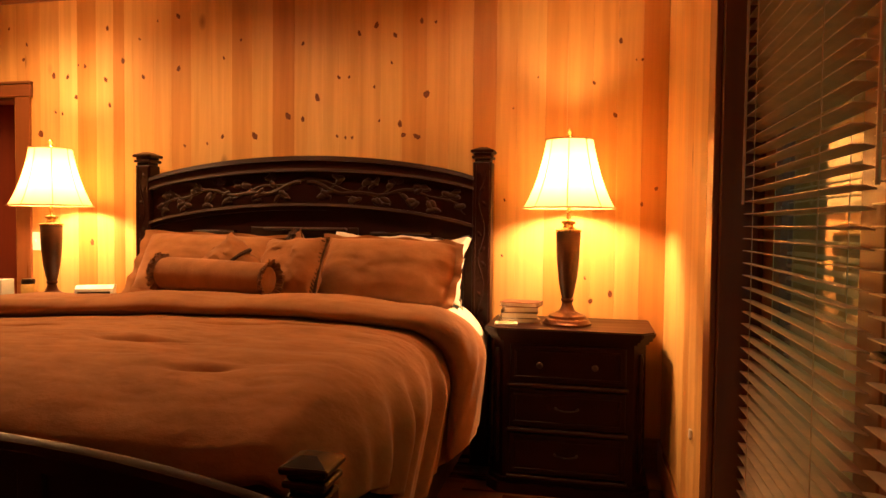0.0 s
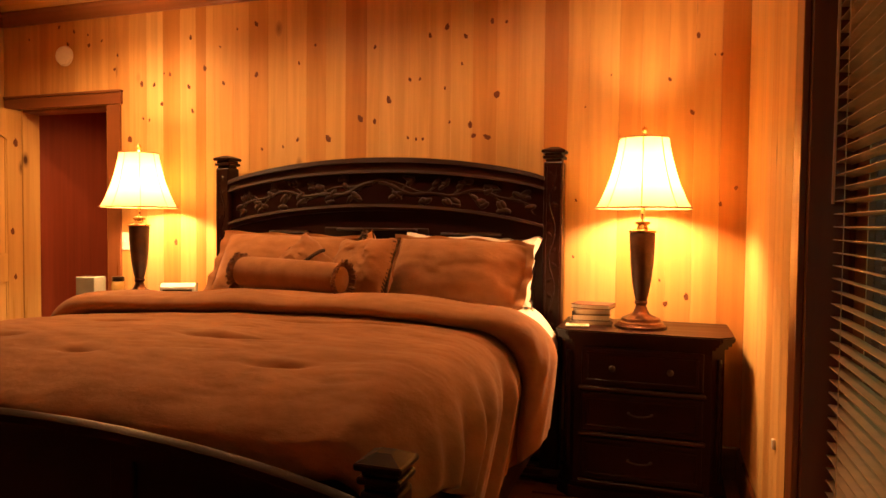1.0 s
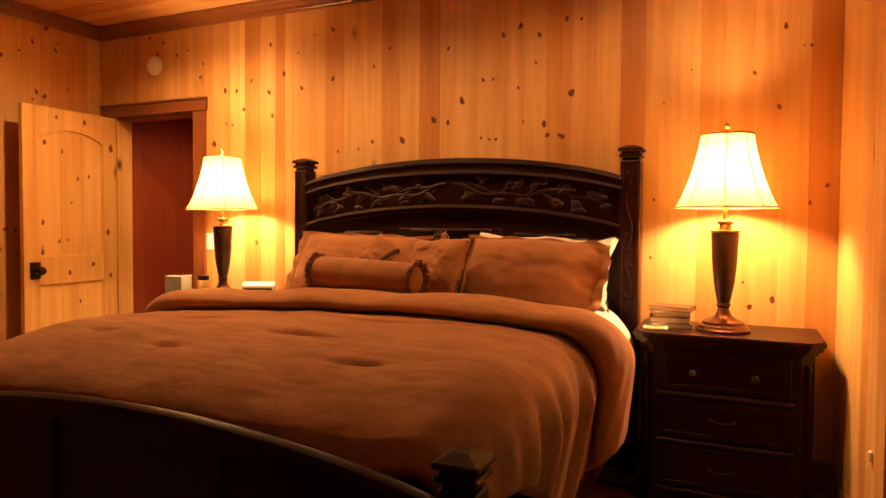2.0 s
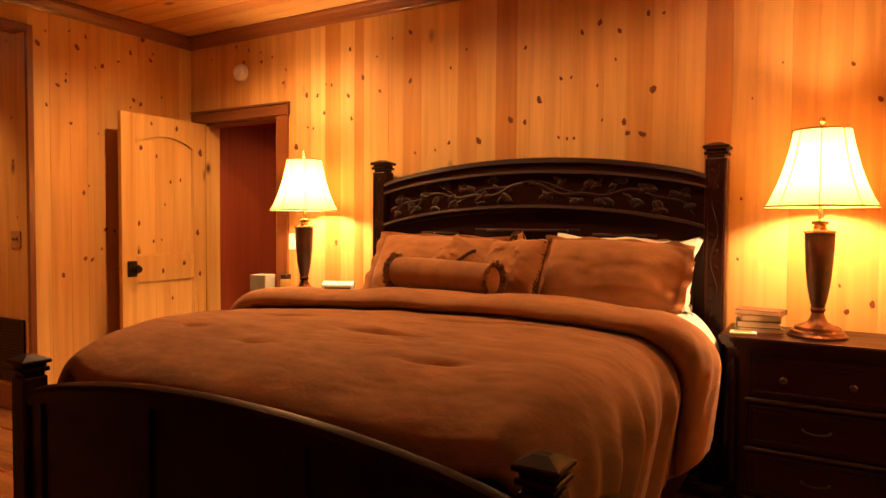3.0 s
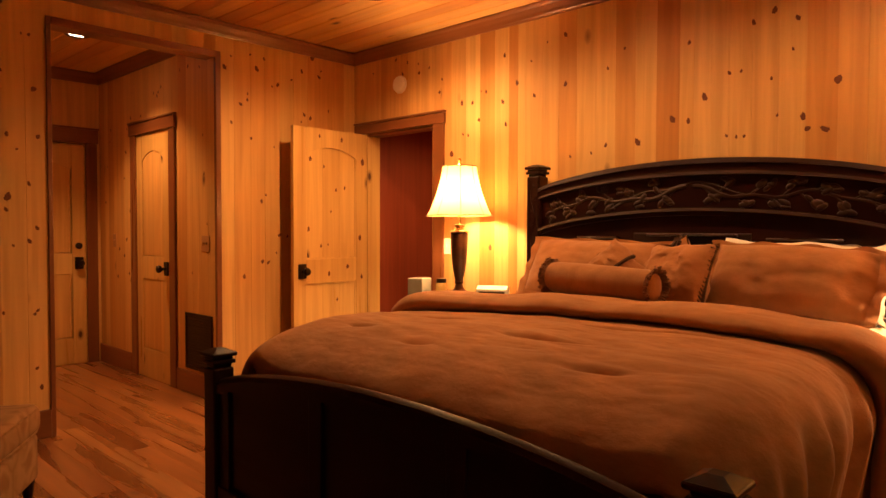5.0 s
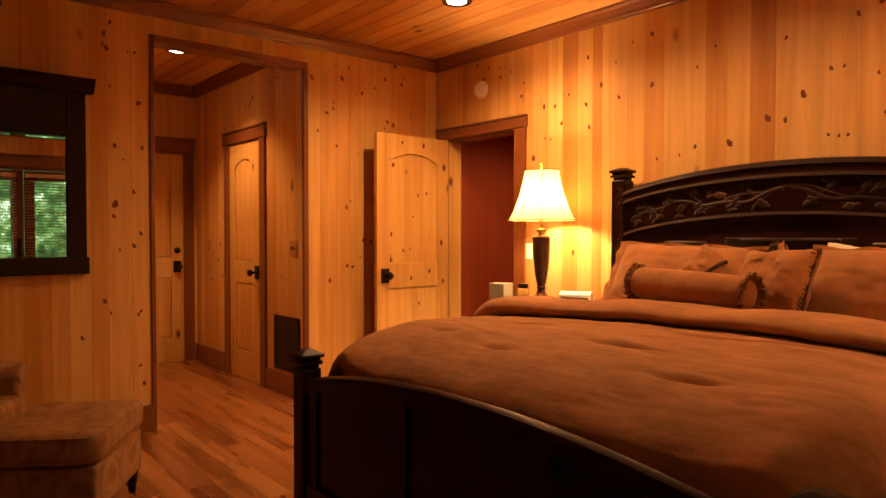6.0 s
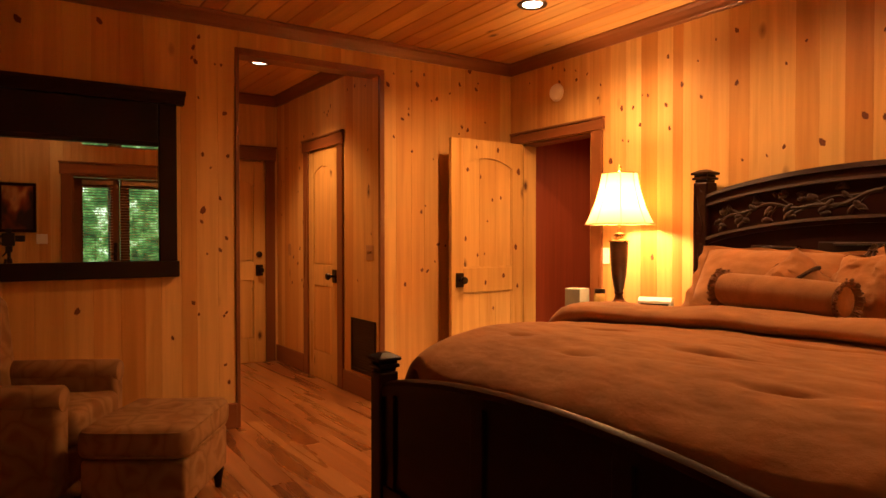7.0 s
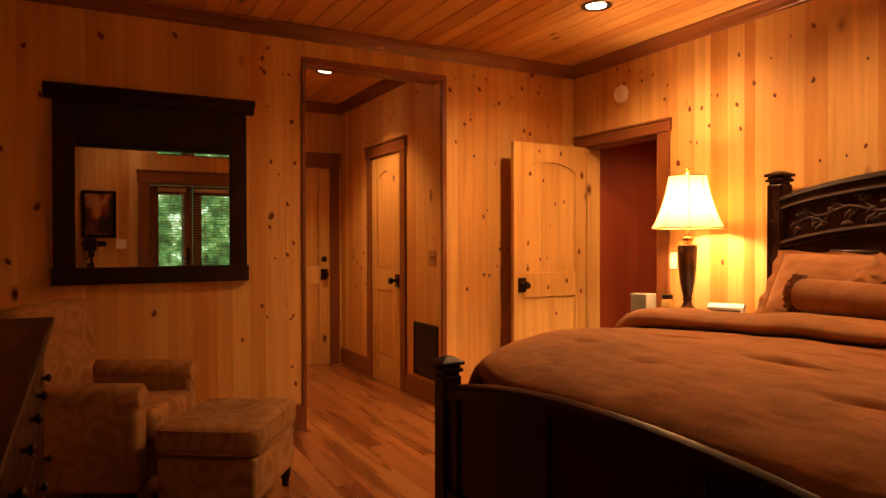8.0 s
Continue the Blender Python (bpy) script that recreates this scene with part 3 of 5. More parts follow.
def glass_door_frame():
    c = thing("door_frame", "dark stained casing and deep jambs of the glazed doors", "door casing", kind="structure")
    for y0, y1 in ((GD_Y0 - 0.115, GD_Y0 - 0.001), (GD_Y1 + 0.001, GD_Y1 + 0.115)):
        part("side_casing", box((XR - 0.02, y0, 0), (XR - 0.001, y1, GD_H), 0.004), TRIM, c)
    part("head_casing", box((XR - 0.026, GD_Y0 - 0.13, GD_H + 0.001), (XR - 0.001, GD_Y1 + 0.13, GD_H + 0.135), 0.004), TRIM_Y, c)
    part("cap", box((XR - 0.04, GD_Y0 - 0.14, GD_H + 0.136), (XR - 0.001, GD_Y1 + 0.14, GD_H + 0.157), 0.004), TRIM_Y, c)
    part("jamb", box((XR, GD_Y0, 0), (XR + 0.2, GD_Y0 + 0.02, GD_H), 0.002), TRIM, c)
    part("jamb", box((XR, GD_Y1 - 0.02, 0), (XR + 0.2, GD_Y1, GD_H), 0.002), TRIM, c)
    part("head_jamb", box((XR, GD_Y0 + 0.021, GD_H - 0.025), (XR + 0.2, GD_Y1 - 0.021, GD_H), 0.002), TRIM_Y, c)
    part("threshold", box((XR, GD_Y0 + 0.021, -0.015), (XR + 0.2, GD_Y1 - 0.021, 0.018), 0.004), TRIM_Y, c)


glass_door_frame()
tw = thing("window_1", "narrow transom window above the glazed doors", "window", kind="structure")
for lo, hi in (((XR + 0.05, TR_Y0, TR_Z0), (XR + 0.1, TR_Y1, TR_Z0 + 0.02)), ((XR + 0.05, TR_Y0, TR_Z1 - 0.02), (XR + 0.1, TR_Y1, TR_Z1)),
               ((XR + 0.051, 1.22, TR_Z0 + 0.02), (XR + 0.099, 1.27, TR_Z1 - 0.02))):
    part("frame_bar", box(lo, hi, 0.003), TRIM_Y, tw)
p_ = part("pane", box((XR + 0.07, TR_Y0, TR_Z0 + 0.02), (XR + 0.076, TR_Y1, TR_Z1 - 0.02)), GLASS, tw)
p_.visible_shadow = False


# ---- outside ----
def foliage_backdrop():
    m, n, l, p = material("glowing_foliage")
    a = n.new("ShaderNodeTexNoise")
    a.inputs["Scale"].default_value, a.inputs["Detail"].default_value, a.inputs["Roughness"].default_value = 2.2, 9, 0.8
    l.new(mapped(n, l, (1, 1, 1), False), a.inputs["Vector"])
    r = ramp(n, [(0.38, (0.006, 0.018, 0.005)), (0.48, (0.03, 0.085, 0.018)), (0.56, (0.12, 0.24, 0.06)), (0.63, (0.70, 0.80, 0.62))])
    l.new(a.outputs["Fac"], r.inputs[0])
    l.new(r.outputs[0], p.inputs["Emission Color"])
    # the woods glow: daylight on the leaves is put into the emission colour
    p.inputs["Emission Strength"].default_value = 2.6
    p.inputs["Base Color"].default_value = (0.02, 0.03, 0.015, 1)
    structure("backdrop", box((9.0, -9, -1.5), (9.1, 12, 7.5)), m, "green woods beyond the porch, their daylight put into a glow", "backdrop")


foliage_backdrop()
BARK = plain("bark", (0.16, 0.13, 0.10), 0.9, scale=6, vary=0.5, bump=0.6, bump_scale=30)
structure("ground", box((XR + 0.2, -12, -1.6), (12, 14, -1.5)), plain("forest_floor", (0.10, 0.08, 0.04), 0.9, scale=3, vary=0.5), "leafy forest ground", "ground")
structure("deck", box((XR + 0.201, -1.5, -0.16), (2.4, 4.5, -0.06)), plain("deck_boards", (0.25, 0.15, 0.08), 0.7, scale=5, vary=0.3), "wooden porch deck outside", "deck")
# unseen roof, added to keep skylight out of the glazed doors
structure("porch_roof", box((XR + 0.201, -3, 2.78), (2.6, 6, 2.9)), TRIM, "unseen roof added over the porch to block the sky", "roof")
for yy in (1.34, -0.9):
    structure("porch_post", box((2.2, yy, -0.06), (2.34, yy + 0.14, 2.78), 0.01), BARK, "wooden porch post outside the glazed doors", "post")
# added wall that hides the glowing backdrop behind the far glazed door
structure("porch_wall", box((XR + 0.202, 3.30, -0.06), (2.6, 3.42, 2.78)), PINE, "pine wall added at the porch's end to block the bright woods", "wall")
structure("porch_trim", box((0.74, 3.24, -0.06), (0.84, 3.299, 2.6), 0.008), plain("green_paint", (0.05, 0.12, 0.09), 0.5, scale=8, vary=0.2), "green painted upright on the porch's end wall", "trim")
for zz in (0.25, 0.85):
    structure("porch_rail", box((2.24, -1.5, zz), (2.29, 4.5, zz + 0.06), 0.006), BARK, "wooden porch railing", "railing")


# ---- bed ----
BX, BH = -1.567, 1.00           # the bed's middle, and half its width between the posts' middles
HEAD_Y, FOOT_Y = 3.485, 1.30


def arch_z(u, base, rise):
    """Height of a shallow arch at u from -1 to 1."""
    return base + rise * (1 - u * u) ** 0.85


def arch_band(bm, half, base0, rise0, base1, rise1, y0, y1, n=40, ease=0.0):
    """A curved rail between two arches."""
    lo = [(BX + half * (2 * i / n - 1), arch_z(2 * i / n - 1, base0, rise0)) for i in range(n + 1)]
    hi = [(BX + half * (2 * i / n - 1), arch_z(2 * i / n - 1, base1, rise1)) for i in range(n + 1)]
    grid = []
    for (xa, za), (xb, zb) in zip(lo, hi):
        grid.append([bm.verts.new(v) for v in ((xa, y0, za), (xb, y0 + ease, zb), (xb, y1 - ease, zb), (xa, y1, za))])
    for a, b in zip(grid, grid[1:]):
        for i in range(4):
            bm.faces.new((a[i], b[i], b[(i + 1) % 4], a[(i + 1) % 4]))
    bm.faces.new(grid[0])
    bm.faces.new(grid[-1][::-1])
    return bm


def carving(bm, half, mid, y):
    """Two branches that wander from the middle to the ends of an arched band, with forked twigs and broad leaves."""
    r = random.Random(21)

    def at(u, v):
        return (BX + u * half, y, mid(u) + v)

    def leaf(u, v, turn, size):
        m = Matrix.Translation(at(u, v)) @ Matrix.Rotation(-turn, 4, "Y") @ Matrix.Diagonal((size, 0.013, size * r.uniform(0.45, 0.62), 1))
        bmesh.ops.create_icosphere(bm, subdivisions=2, radius=1.0, matrix=m)

    def main(u):
        return 0.030 * math.cos(abs(u) * 8.5 + 0.4) * (1 - 0.35 * abs(u)) + 0.010 * math.sin(abs(u) * 23) - 0.012 * abs(u)
    for sgn in (-1, 1):
        us = [sgn * (0.02 + 0.92 * i / 46) for i in range(47)]
        tube(bm, [at(u, main(u)) for u in us], [0.0125 * (1 - 0.5 * i / 46) * (1 + 0.15 * math.sin(i * 1.7)) for i in range(47)], 7)
        # a second branch crosses the first near the middle
        us = [sgn * (-0.05 + 0.42 * i / 20) for i in range(21)]
        tube(bm, [at(u, 0.045 - 0.17 * abs(u) + 0.012 * math.sin(u * 17)) for u in us], [0.010 * (1 - 0.6 * i / 20) for i in range(21)], 6)
        for j in range(11):
            u0 = sgn * (0.08 + j * 0.080)
            up = 1 if j % 2 else -1
            ln = r.uniform(0.07, 0.12)
            top = 0.066 * up
            pts = []
            for i in range(7):
                q = i / 6
                u = u0 + sgn * ln * q
                if abs(u) < 0.955:
                    pts.append(at(u, main(u0) * (1 - q) + top * r.uniform(0.85, 1.0) * q ** 0.8))
            if len(pts) > 2:
                tube(bm, pts, [0.0075 - 0.0008 * i for i in range(len(pts))], 6)
            for k in range(4):
                u = u0 + sgn * ln * r.uniform(0.35, 1.15)
                v = max(-0.070, min(0.070, top * r.uniform(0.25, 1.1)))
                if abs(u) < 0.94:
                    leaf(u, v, sgn * r.uniform(-0.5, 1.2) * up, r.uniform(0.022, 0.034))
    for v in bm.verts:
        v.co.y = y + (v.co.y - y) * 0.8


def bed():
    b = thing("bed", "dark espresso four-post bed with a carved arched headboard", "bed", pose(BX, (HEAD_Y + FOOT_Y) / 2, 0))
    back = b.matrix_world.inverted()

    def p(name, bm, mat=ESPRESSO, label="", smooth=False):
        ob = part(name, bm, mat, b, label, smooth)
        ob.matrix_local = back
        return ob
    for s in (-1, 1):
        for y, h, w in ((HEAD_Y, 1.658, 0.098), (FOOT_Y, 0.770, 0.088)):
            x = BX + s * BH
            p("post", box((x - w / 2, y - w / 2, 0), (x + w / 2, y + w / 2, h - 0.065), 0.008))
            bm = bmesh.new()
            for a, z0, z1 in ((w * 0.42, -0.065, -0.05), (w * 0.56, -0.05, -0.034), (w * 0.47, -0.034, -0.02), (w * 0.62, -0.02, -0.004)):
                add_box(bm, (x - a, y - a, h + z0), (x + a, y + a, h + z1), 0.004, 1)
            o = w * 0.56
            bmesh.ops.create_cone(bm, cap_ends=True, segments=4, radius1=o * 1.414, radius2=o * 0.5, depth=0.016, matrix=Matrix.Translation((x, y, h + 0.004)) @ Matrix.Rotation(radians(45), 4, "Z"))
            p("post_cap", bm, label="moulded post cap catching the lamp light")
            # sunk carved strip on the post's face
            if y == HEAD_Y:
                bm = bmesh.new()
                pts = [(x + 0.016 * math.sin(i * 0.55 + s), y - w / 2 + 0.0005, 0.62 + i * 0.026) for i in range(37)]
                tube(bm, pts, 0.0045, 5)
                for i in range(2, 36, 3):
                    q = pts[i]
                    bmesh.ops.create_icosphere(bm, subdivisions=1, radius=1.0, matrix=Matrix.Translation((x - (q[0] - x) * 0.9, q[1], q[2])) @ Matrix.Rotation(0.7 * (-1) ** i, 4, "Y") @ Matrix.Diagonal((0.011, 0.006, 0.02, 1)))
                for dx in (-0.035, 0.035):
                    add_box(bm, (x + dx - 0.004, y - w / 2 - 0.004, 0.55), (x + dx + 0.004, y - w / 2 + 0.001, 1.575))
                p("post_carving", bm, smooth=True)
    h = BH - 0.044
    # headboard: crest rail, carved frieze, lower arch, three panels
    bm = arch_band(bmesh.new(), h, 1.452, 0.105, 1.503, 0.115, HEAD_Y - 0.045, HEAD_Y + 0.03)
    p("crest_rail", bm, ESPRESSO_X, "moulded arched crest rail", True)
    p("crest_cap", arch_band(bmesh.new(), h, 1.495, 0.112, 1.517, 0.117, HEAD_Y - 0.06, HEAD_Y + 0.04, ease=0.008), ESPRESSO_X, "", True)
    p("crest_bead", arch_band(bmesh.new(), h, 1.447, 0.103, 1.460, 0.107, HEAD_Y - 0.052, HEAD_Y + 0.0, ease=0.004), ESPRESSO_CARVED, "", True)
    p("frieze", arch_band(bmesh.new(), h, 1.262, 0.11, 1.452, 0.105, HEAD_Y - 0.018, HEAD_Y + 0.018), ESPRESSO_X)
    bm = bmesh.new()
    carving(bm, h, lambda u: (arch_z(u, 1.262, 0.11) + arch_z(u, 1.452, 0.105)) / 2, HEAD_Y - 0.0185)
    p("carving", bm, ESPRESSO_CARVED, "carved branches and leaves", True)
    bm = arch_band(bmesh.new(), h, 1.227, 0.11, 1.262, 0.11, HEAD_Y - 0.042, HEAD_Y + 0.02)
    p("arched_moulding", bm, ESPRESSO_X, "", True)
    p("arched_bead", arch_band(bmesh.new(), h, 1.250, 0.11, 1.266, 0.11, HEAD_Y - 0.056, HEAD_Y, ease=0.005), ESPRESSO_CARVED, "", True)
    p("back_panel", arch_band(bmesh.new(), h, 0.35, 0.0, 1.228, 0.11, HEAD_Y - 0.012, HEAD_Y + 0.016), ESPRESSO_X)
    for x0, x1, z1 in ((-h + 0.05, -0.36, 1.19), (-0.32, 0.32, 1.243), (0.36, h - 0.05, 1.19)):
        bm = box((BX + x0, HEAD_Y - 0.028, 0.55), (BX + x1, HEAD_Y - 0.0125, z1), 0.014)
        p("panel", bm, ESPRESSO_CARVED)
    # added bars stand in for the bright highlights along the panels' top edges
    for x0, x1, z1 in ((-0.66, -0.40, 1.222), (-0.22, 0.26, 1.240), (0.40, 0.74, 1.222)):
        p("panel_rail", box((BX + x0, HEAD_Y - 0.075, z1 - 0.016), (BX + x1, HEAD_Y - 0.0285, z1), 0.007, 3), ESPRESSO_HIGHLIGHT, "rounded bar added as the highlight over a panel", True)
    # footboard
    bm = arch_band(bmesh.new(), h, 0.605, 0.10, 0.640, 0.104, FOOT_Y - 0.036, FOOT_Y + 0.022)
    p("foot_rail", bm, ESPRESSO_X, "moulded arched foot rail", True)
    p("foot_bead", arch_band(bmesh.new(), h, 0.6395, 0.104, 0.655, 0.105, FOOT_Y - 0.036, FOOT_Y + 0.022, ease=0.010), ESPRESSO_X, "", True)
    p("foot_cap", arch_band(bmesh.new(), h, 0.6545, 0.105, 0.664, 0.106, FOOT_Y - 0.026, FOOT_Y + 0.012, ease=0.016), ESPRESSO_X, "", True)
    p("foot_panel", arch_band(bmesh.new(), h, 0.18, 0.0, 0.606, 0.10, FOOT_Y - 0.014, FOOT_Y + 0.014), ESPRESSO_X)
    for x in (-h + 0.005, -0.35, 0.28, h - 0.075):
        p("foot_stile", box((BX + x, FOOT_Y - 0.026, 0.2), (BX + x + 0.07, FOOT_Y - 0.0145, arch_z((x + 0.035) / h, 0.605, 0.10) + 0.006), 0.003), ESPRESSO)
    p("foot_base", box((BX - h, FOOT_Y - 0.035, 0.12), (BX + h, FOOT_Y + 0.03, 0.24), 0.006), ESPRESSO_X)
    for s in (-1, 1):
        x = BX + s * (BH - 0.03)
        p("side_rail", box((x - 0.02, FOOT_Y + 0.05, 0.20), (x + 0.02, HEAD_Y - 0.055, 0.42), 0.006), wood_y)
    p("slat_base", box((BX - BH + 0.06, FOOT_Y + 0.06, 0.24), (BX + BH - 0.06, HEAD_Y - 0.06, 0.30)), ESPRESSO_X)


wood_y = wood("espresso_wood_long", [(0.0145, 0.0040, 0.0030), (0.0195, 0.0056, 0.0040)], (0.01, 0.005, 0.003), axis=1, rough=0.36, knots=False, coat=0.0, bump=0.05, spec=0.24)
bed()
solid("mattress", box((BX - 0.93, FOOT_Y + 0.17, 0.301), (BX + 0.93, HEAD_Y - 0.06, 0.74), 0.08, 4), plain("brown_ticking", (0.10, 0.045, 0.020), 0.9, scale=10, vary=0.2), "deep mattress in a dark brown fitted cover on the bed", "mattress", smooth=True)


def smooth(a, b, x):
    t = min(1, max(0, (x - a) / (b - a)))
    return t * t * (3 - 2 * t)


def dxs(s, tx):
    return max(-1.0, min(1.0, (s - tx) * 3))


# places where tufting pulls the comforter down: across, along, width
TUFTS = [(0.51, 1.67, 0.09), (0.155, 1.90, 0.13), (-0.235, 1.64, 0.07), (0.45, 2.27, 0.20), (0.28, 2.24, 0.14), (-0.45, 2.05, 0.12), (-0.62, 1.72, 0.06)]


def drape(y, s, lift=0.0, foot=True):
    """A point of the bedspread: s is the way across in metres from the middle; it rolls over the sides and hangs."""
    a = 0.86 + lift * 0.3
    R = 0.20
    sg = 1 if s >= 0 else -1
    q = abs(s)
    crown_z = 0.892 - 0.018 * (q / a) ** 2
    n1 = noise.noise(Vector((s * 1.7, y * 1.9, 3.0))) * 0.020 + noise.noise(Vector((s * 5, y * 7, 1.0))) * 0.007
    n1 += 0.008 * abs(noise.noise(Vector((s * 3.5 + y * 2.5, y * 8, 7.0)))) + 0.003 * abs(noise.noise(Vector((s * 5 - y * 3, y * 24, 4.0))))
    for tx, ty, tw in TUFTS:
        dx, dy = (s - tx) / (tw * 0.8), (y - ty - 0.04 * dxs(s, tx)) / 0.018
        n1 -= 0.044 * math.exp(-dx * dx - dy * dy) * (0.7 + 0.6 * noise.noise(Vector((s * 9, y * 25, 2.0))))
    arc = 0.0
    if q <= a:
        x, z = q, crown_z + n1
    else:
        # the side falls short towards the foot, where the cover is tucked in
        full_arc = R * 1.57 + (0.27 if sg > 0 else 0.34)
        reach = full_arc if not foot else 0.27 + (full_arc - 0.27) * smooth(1.42, 2.05, y)
        arc = (q - a) / (1.45 - a) * reach
        if arc <= R * 1.57:
            t = arc / R
            x, z = a + R * math.sin(t), crown_z - R * (1 - math.cos(t)) + n1 * max(0, 1 - t)
        else:
            d = arc - R * 1.57
            x, z = a + R - 0.10 * d, crown_z - R - d
        # pleats that fan out below the shoulder
        yy = y + 0.55 * max(0.0, arc - 0.12)
        pl = 0.55 * math.sin(yy * 24 + 1.6 * math.sin(yy * 6.1)) + 0.5 * math.sin(yy * 47 + 2.0 * math.sin(yy * 5)) + 0.35 * noise.noise(Vector((yy * 14, arc * 2, sg * 4.0)))
        amp = smooth(0.10, 0.34, arc) * (0.55 if not foot else smooth(2.75, 2.35, y) * smooth(1.40, 1.62, y))
        x += 0.027 * pl * amp * (0.5 if not foot else 1.0)
        z += 0.009 * pl * amp
    z += lift - 0.028 * smooth(0.15, 0.95, -s) * smooth(1.9, 2.4, y)
    x += lift * 0.95 * smooth(a * 0.8, a + R, q)
    if foot:
        e = min(1.0, max(0.0, (FOOT_Y + 0.62 - y) / 0.56))
        drop = 0.27 * (1 - math.sqrt(max(0.0, 1 - e ** 2.2))) + 0.15 * smooth(0.93, 1.02, e)
        inside = 1 - (smooth(a - 0.30, a + R, q) if sg > 0 else smooth(a - 0.15, a + R, q))
        least = 0.72 if sg > 0 else 0.45
        z -= drop * (least + (1 - least) * inside)
        x -= e ** 3 * 0.06 * smooth(a * 0.6, a + R, q)
    return Vector((BX + sg * x, y, z))


def sheet(bm, ys, ss, fn):
    top = [[bm.verts.new(fn(y, s)) for s in ss] for y in ys]
    for i in range(len(ys) - 1):
        for j in range(len(ss) - 1):
            bm.faces.new((top[i][j], top[i][j + 1], top[i + 1][j + 1], top[i + 1][j]))
    bmesh.ops.recalc_face_normals(bm, faces=bm.faces)
    return bm


def steps(a, b, n):
    return [a + (b - a) * i / n for i in range(n + 1)]


def comforter():
    c = thing("comforter", "rust-brown suede comforter turned back and draped over the bed", "comforter", pose(BX, 2.2, 0))
    back = c.matrix_world.inverted()
    SS = 1.445
    bm = sheet(bmesh.new(), steps(FOOT_Y + 0.075, 2.75, 210), steps(-SS, SS, 170), lambda y, s: drape(y, s))
    o = part("cover", bm, SUEDE, c, smooth=True)
    o.matrix_local = back
    sol = o.modifiers.new("thick", "SOLIDIFY")
    sol.thickness, sol.offset = 0.025, -1
    # the turned-back end: a thick band whose front edge is rolled under

    def band(t, s):
        edge = 2.33 + 0.04 * math.sin(s * 2.3 + 0.6) + 0.02 * math.sin(s * 7) + 0.10 * smooth(0.8, 1.45, abs(s))
        prof = ((0.09, -0.004), (0.03, 0.006), (-0.012, 0.030), (-0.006, 0.062), (0.04, 0.086), (0.14, 0.094), (0.26, 0.086), (0.38, 0.060), (0.48, 0.015))
        q = t * (len(prof) - 1)
        i = min(int(q), len(prof) - 2)
        f = q - i
        ends = [prof[max(0, min(len(prof) - 1, i + k))] for k in (-1, 0, 1, 2)]
        dy, lift = (0.5 * (2 * p1 + (p2 - p0) * f + (2 * p0 - 5 * p1 + 4 * p2 - p3) * f * f + (3 * p1 - p0 - 3 * p2 + p3) * f ** 3) for p0, p1, p2, p3 in zip(*ends))
        lift *= 0.84 + 0.2 * noise.noise(Vector((s * 2.5, 4.0, t)))
        return drape(edge + dy, s, lift, foot=False)
    bm = sheet(bmesh.new(), steps(0, 1, 56), steps(-1.45, 1.45, 170), band)
    o = part("turned_back_band", bm, SUEDE, c, smooth=True)
    o.matrix_local = back


comforter()


def white_sheet():
    bm = sheet(bmesh.new(), steps(2.62, 3.33, 20), steps(-1.24, 1.24, 80), lambda y, s: drape(y, s, 0.010 * smooth(2.6, 2.85, y) - 0.02, foot=False))
    ob = solid("bed_sheet", bm, LINEN, "white cotton sheet showing at the bed's side", "sheet", smooth=True)
    sol = ob.modifiers.new("thick", "SOLIDIFY")
    sol.thickness, sol.offset = 0.008, -1


white_sheet()


def cushion(w, h, t, seed=0, n=30, p=2.6, ear=0.05, crumple=0.0):
    """A stuffed cushion lying in its x-z plane, its thickness along y."""
    bm = bmesh.new()
    faces = []
    for side in (-1, 1):
        g = []
        for i in range(n + 1):
            row = []
            for j in range(n + 1):
                u, v = 2 * i / n - 1, 2 * j / n - 1
                th = max(0.0, (1 - abs(u) ** p) * (1 - abs(v) ** p)) ** 0.5
                pinch = 1 - ear * (1 - u * u) * abs(v) ** 3
                pinch2 = 1 - ear * ((1 - v * v) * abs(u) ** 3)
                d = noise.noise(Vector((u * 1.8 + seed * 3.1, v * 1.8, side * 2.0))) * 0.026 + noise.noise(Vector((u * 5 + seed, v * 5, side))) * 0.010 + noise.noise(Vector((u * 3 + v * 5 + seed, (v - u) * 9, side))) * 0.006
                y = side * (th * t / 2) + d * th
                d += crumple * smooth(0.3, 1.0, u) * noise.noise(Vector((u * 5 + v * 2, v * 8, 5.0 + seed)))
                z = v * h / 2 * pinch + d * 0.8
                row.append(bm.verts.new((u * w / 2 * pinch2 + d * 0.5, y, z)))
            g.append(row)
        for i in range(n):
            for j in range(n):
                f = (g[i][j], g[i + 1][j], g[i + 1][j + 1], g[i][j + 1])
                bm.faces.new(f if side < 0 else f[::-1])
    bmesh.ops.remove_doubles(bm, verts=bm.verts, dist=0.0004)
    return bm


def pillow(name, label, w, h, t, m, mat=None, seed=0, group="pillows on the bed", **k):
    return solid(name, cushion(w, h, t, seed=seed, **k), mat or SUEDE, label, "pillow", m, True, group)


# white pillows stand behind the brown shams
pillow("white_pillow", "white cotton pillow behind a brown sham", 0.80, 0.36, 0.18, pose(-1.83, 3.27, 1.02, -20, 2, 0), LINEN, 1, ear=0.06)
pillow("white_pillow", "rumpled white cotton pillow sticking out past a brown sham", 0.72, 0.37, 0.20, pose(-0.965, 3.25, 1.035, -20, 2, 0), LINEN, 2, ear=0.09, crumple=0.035)


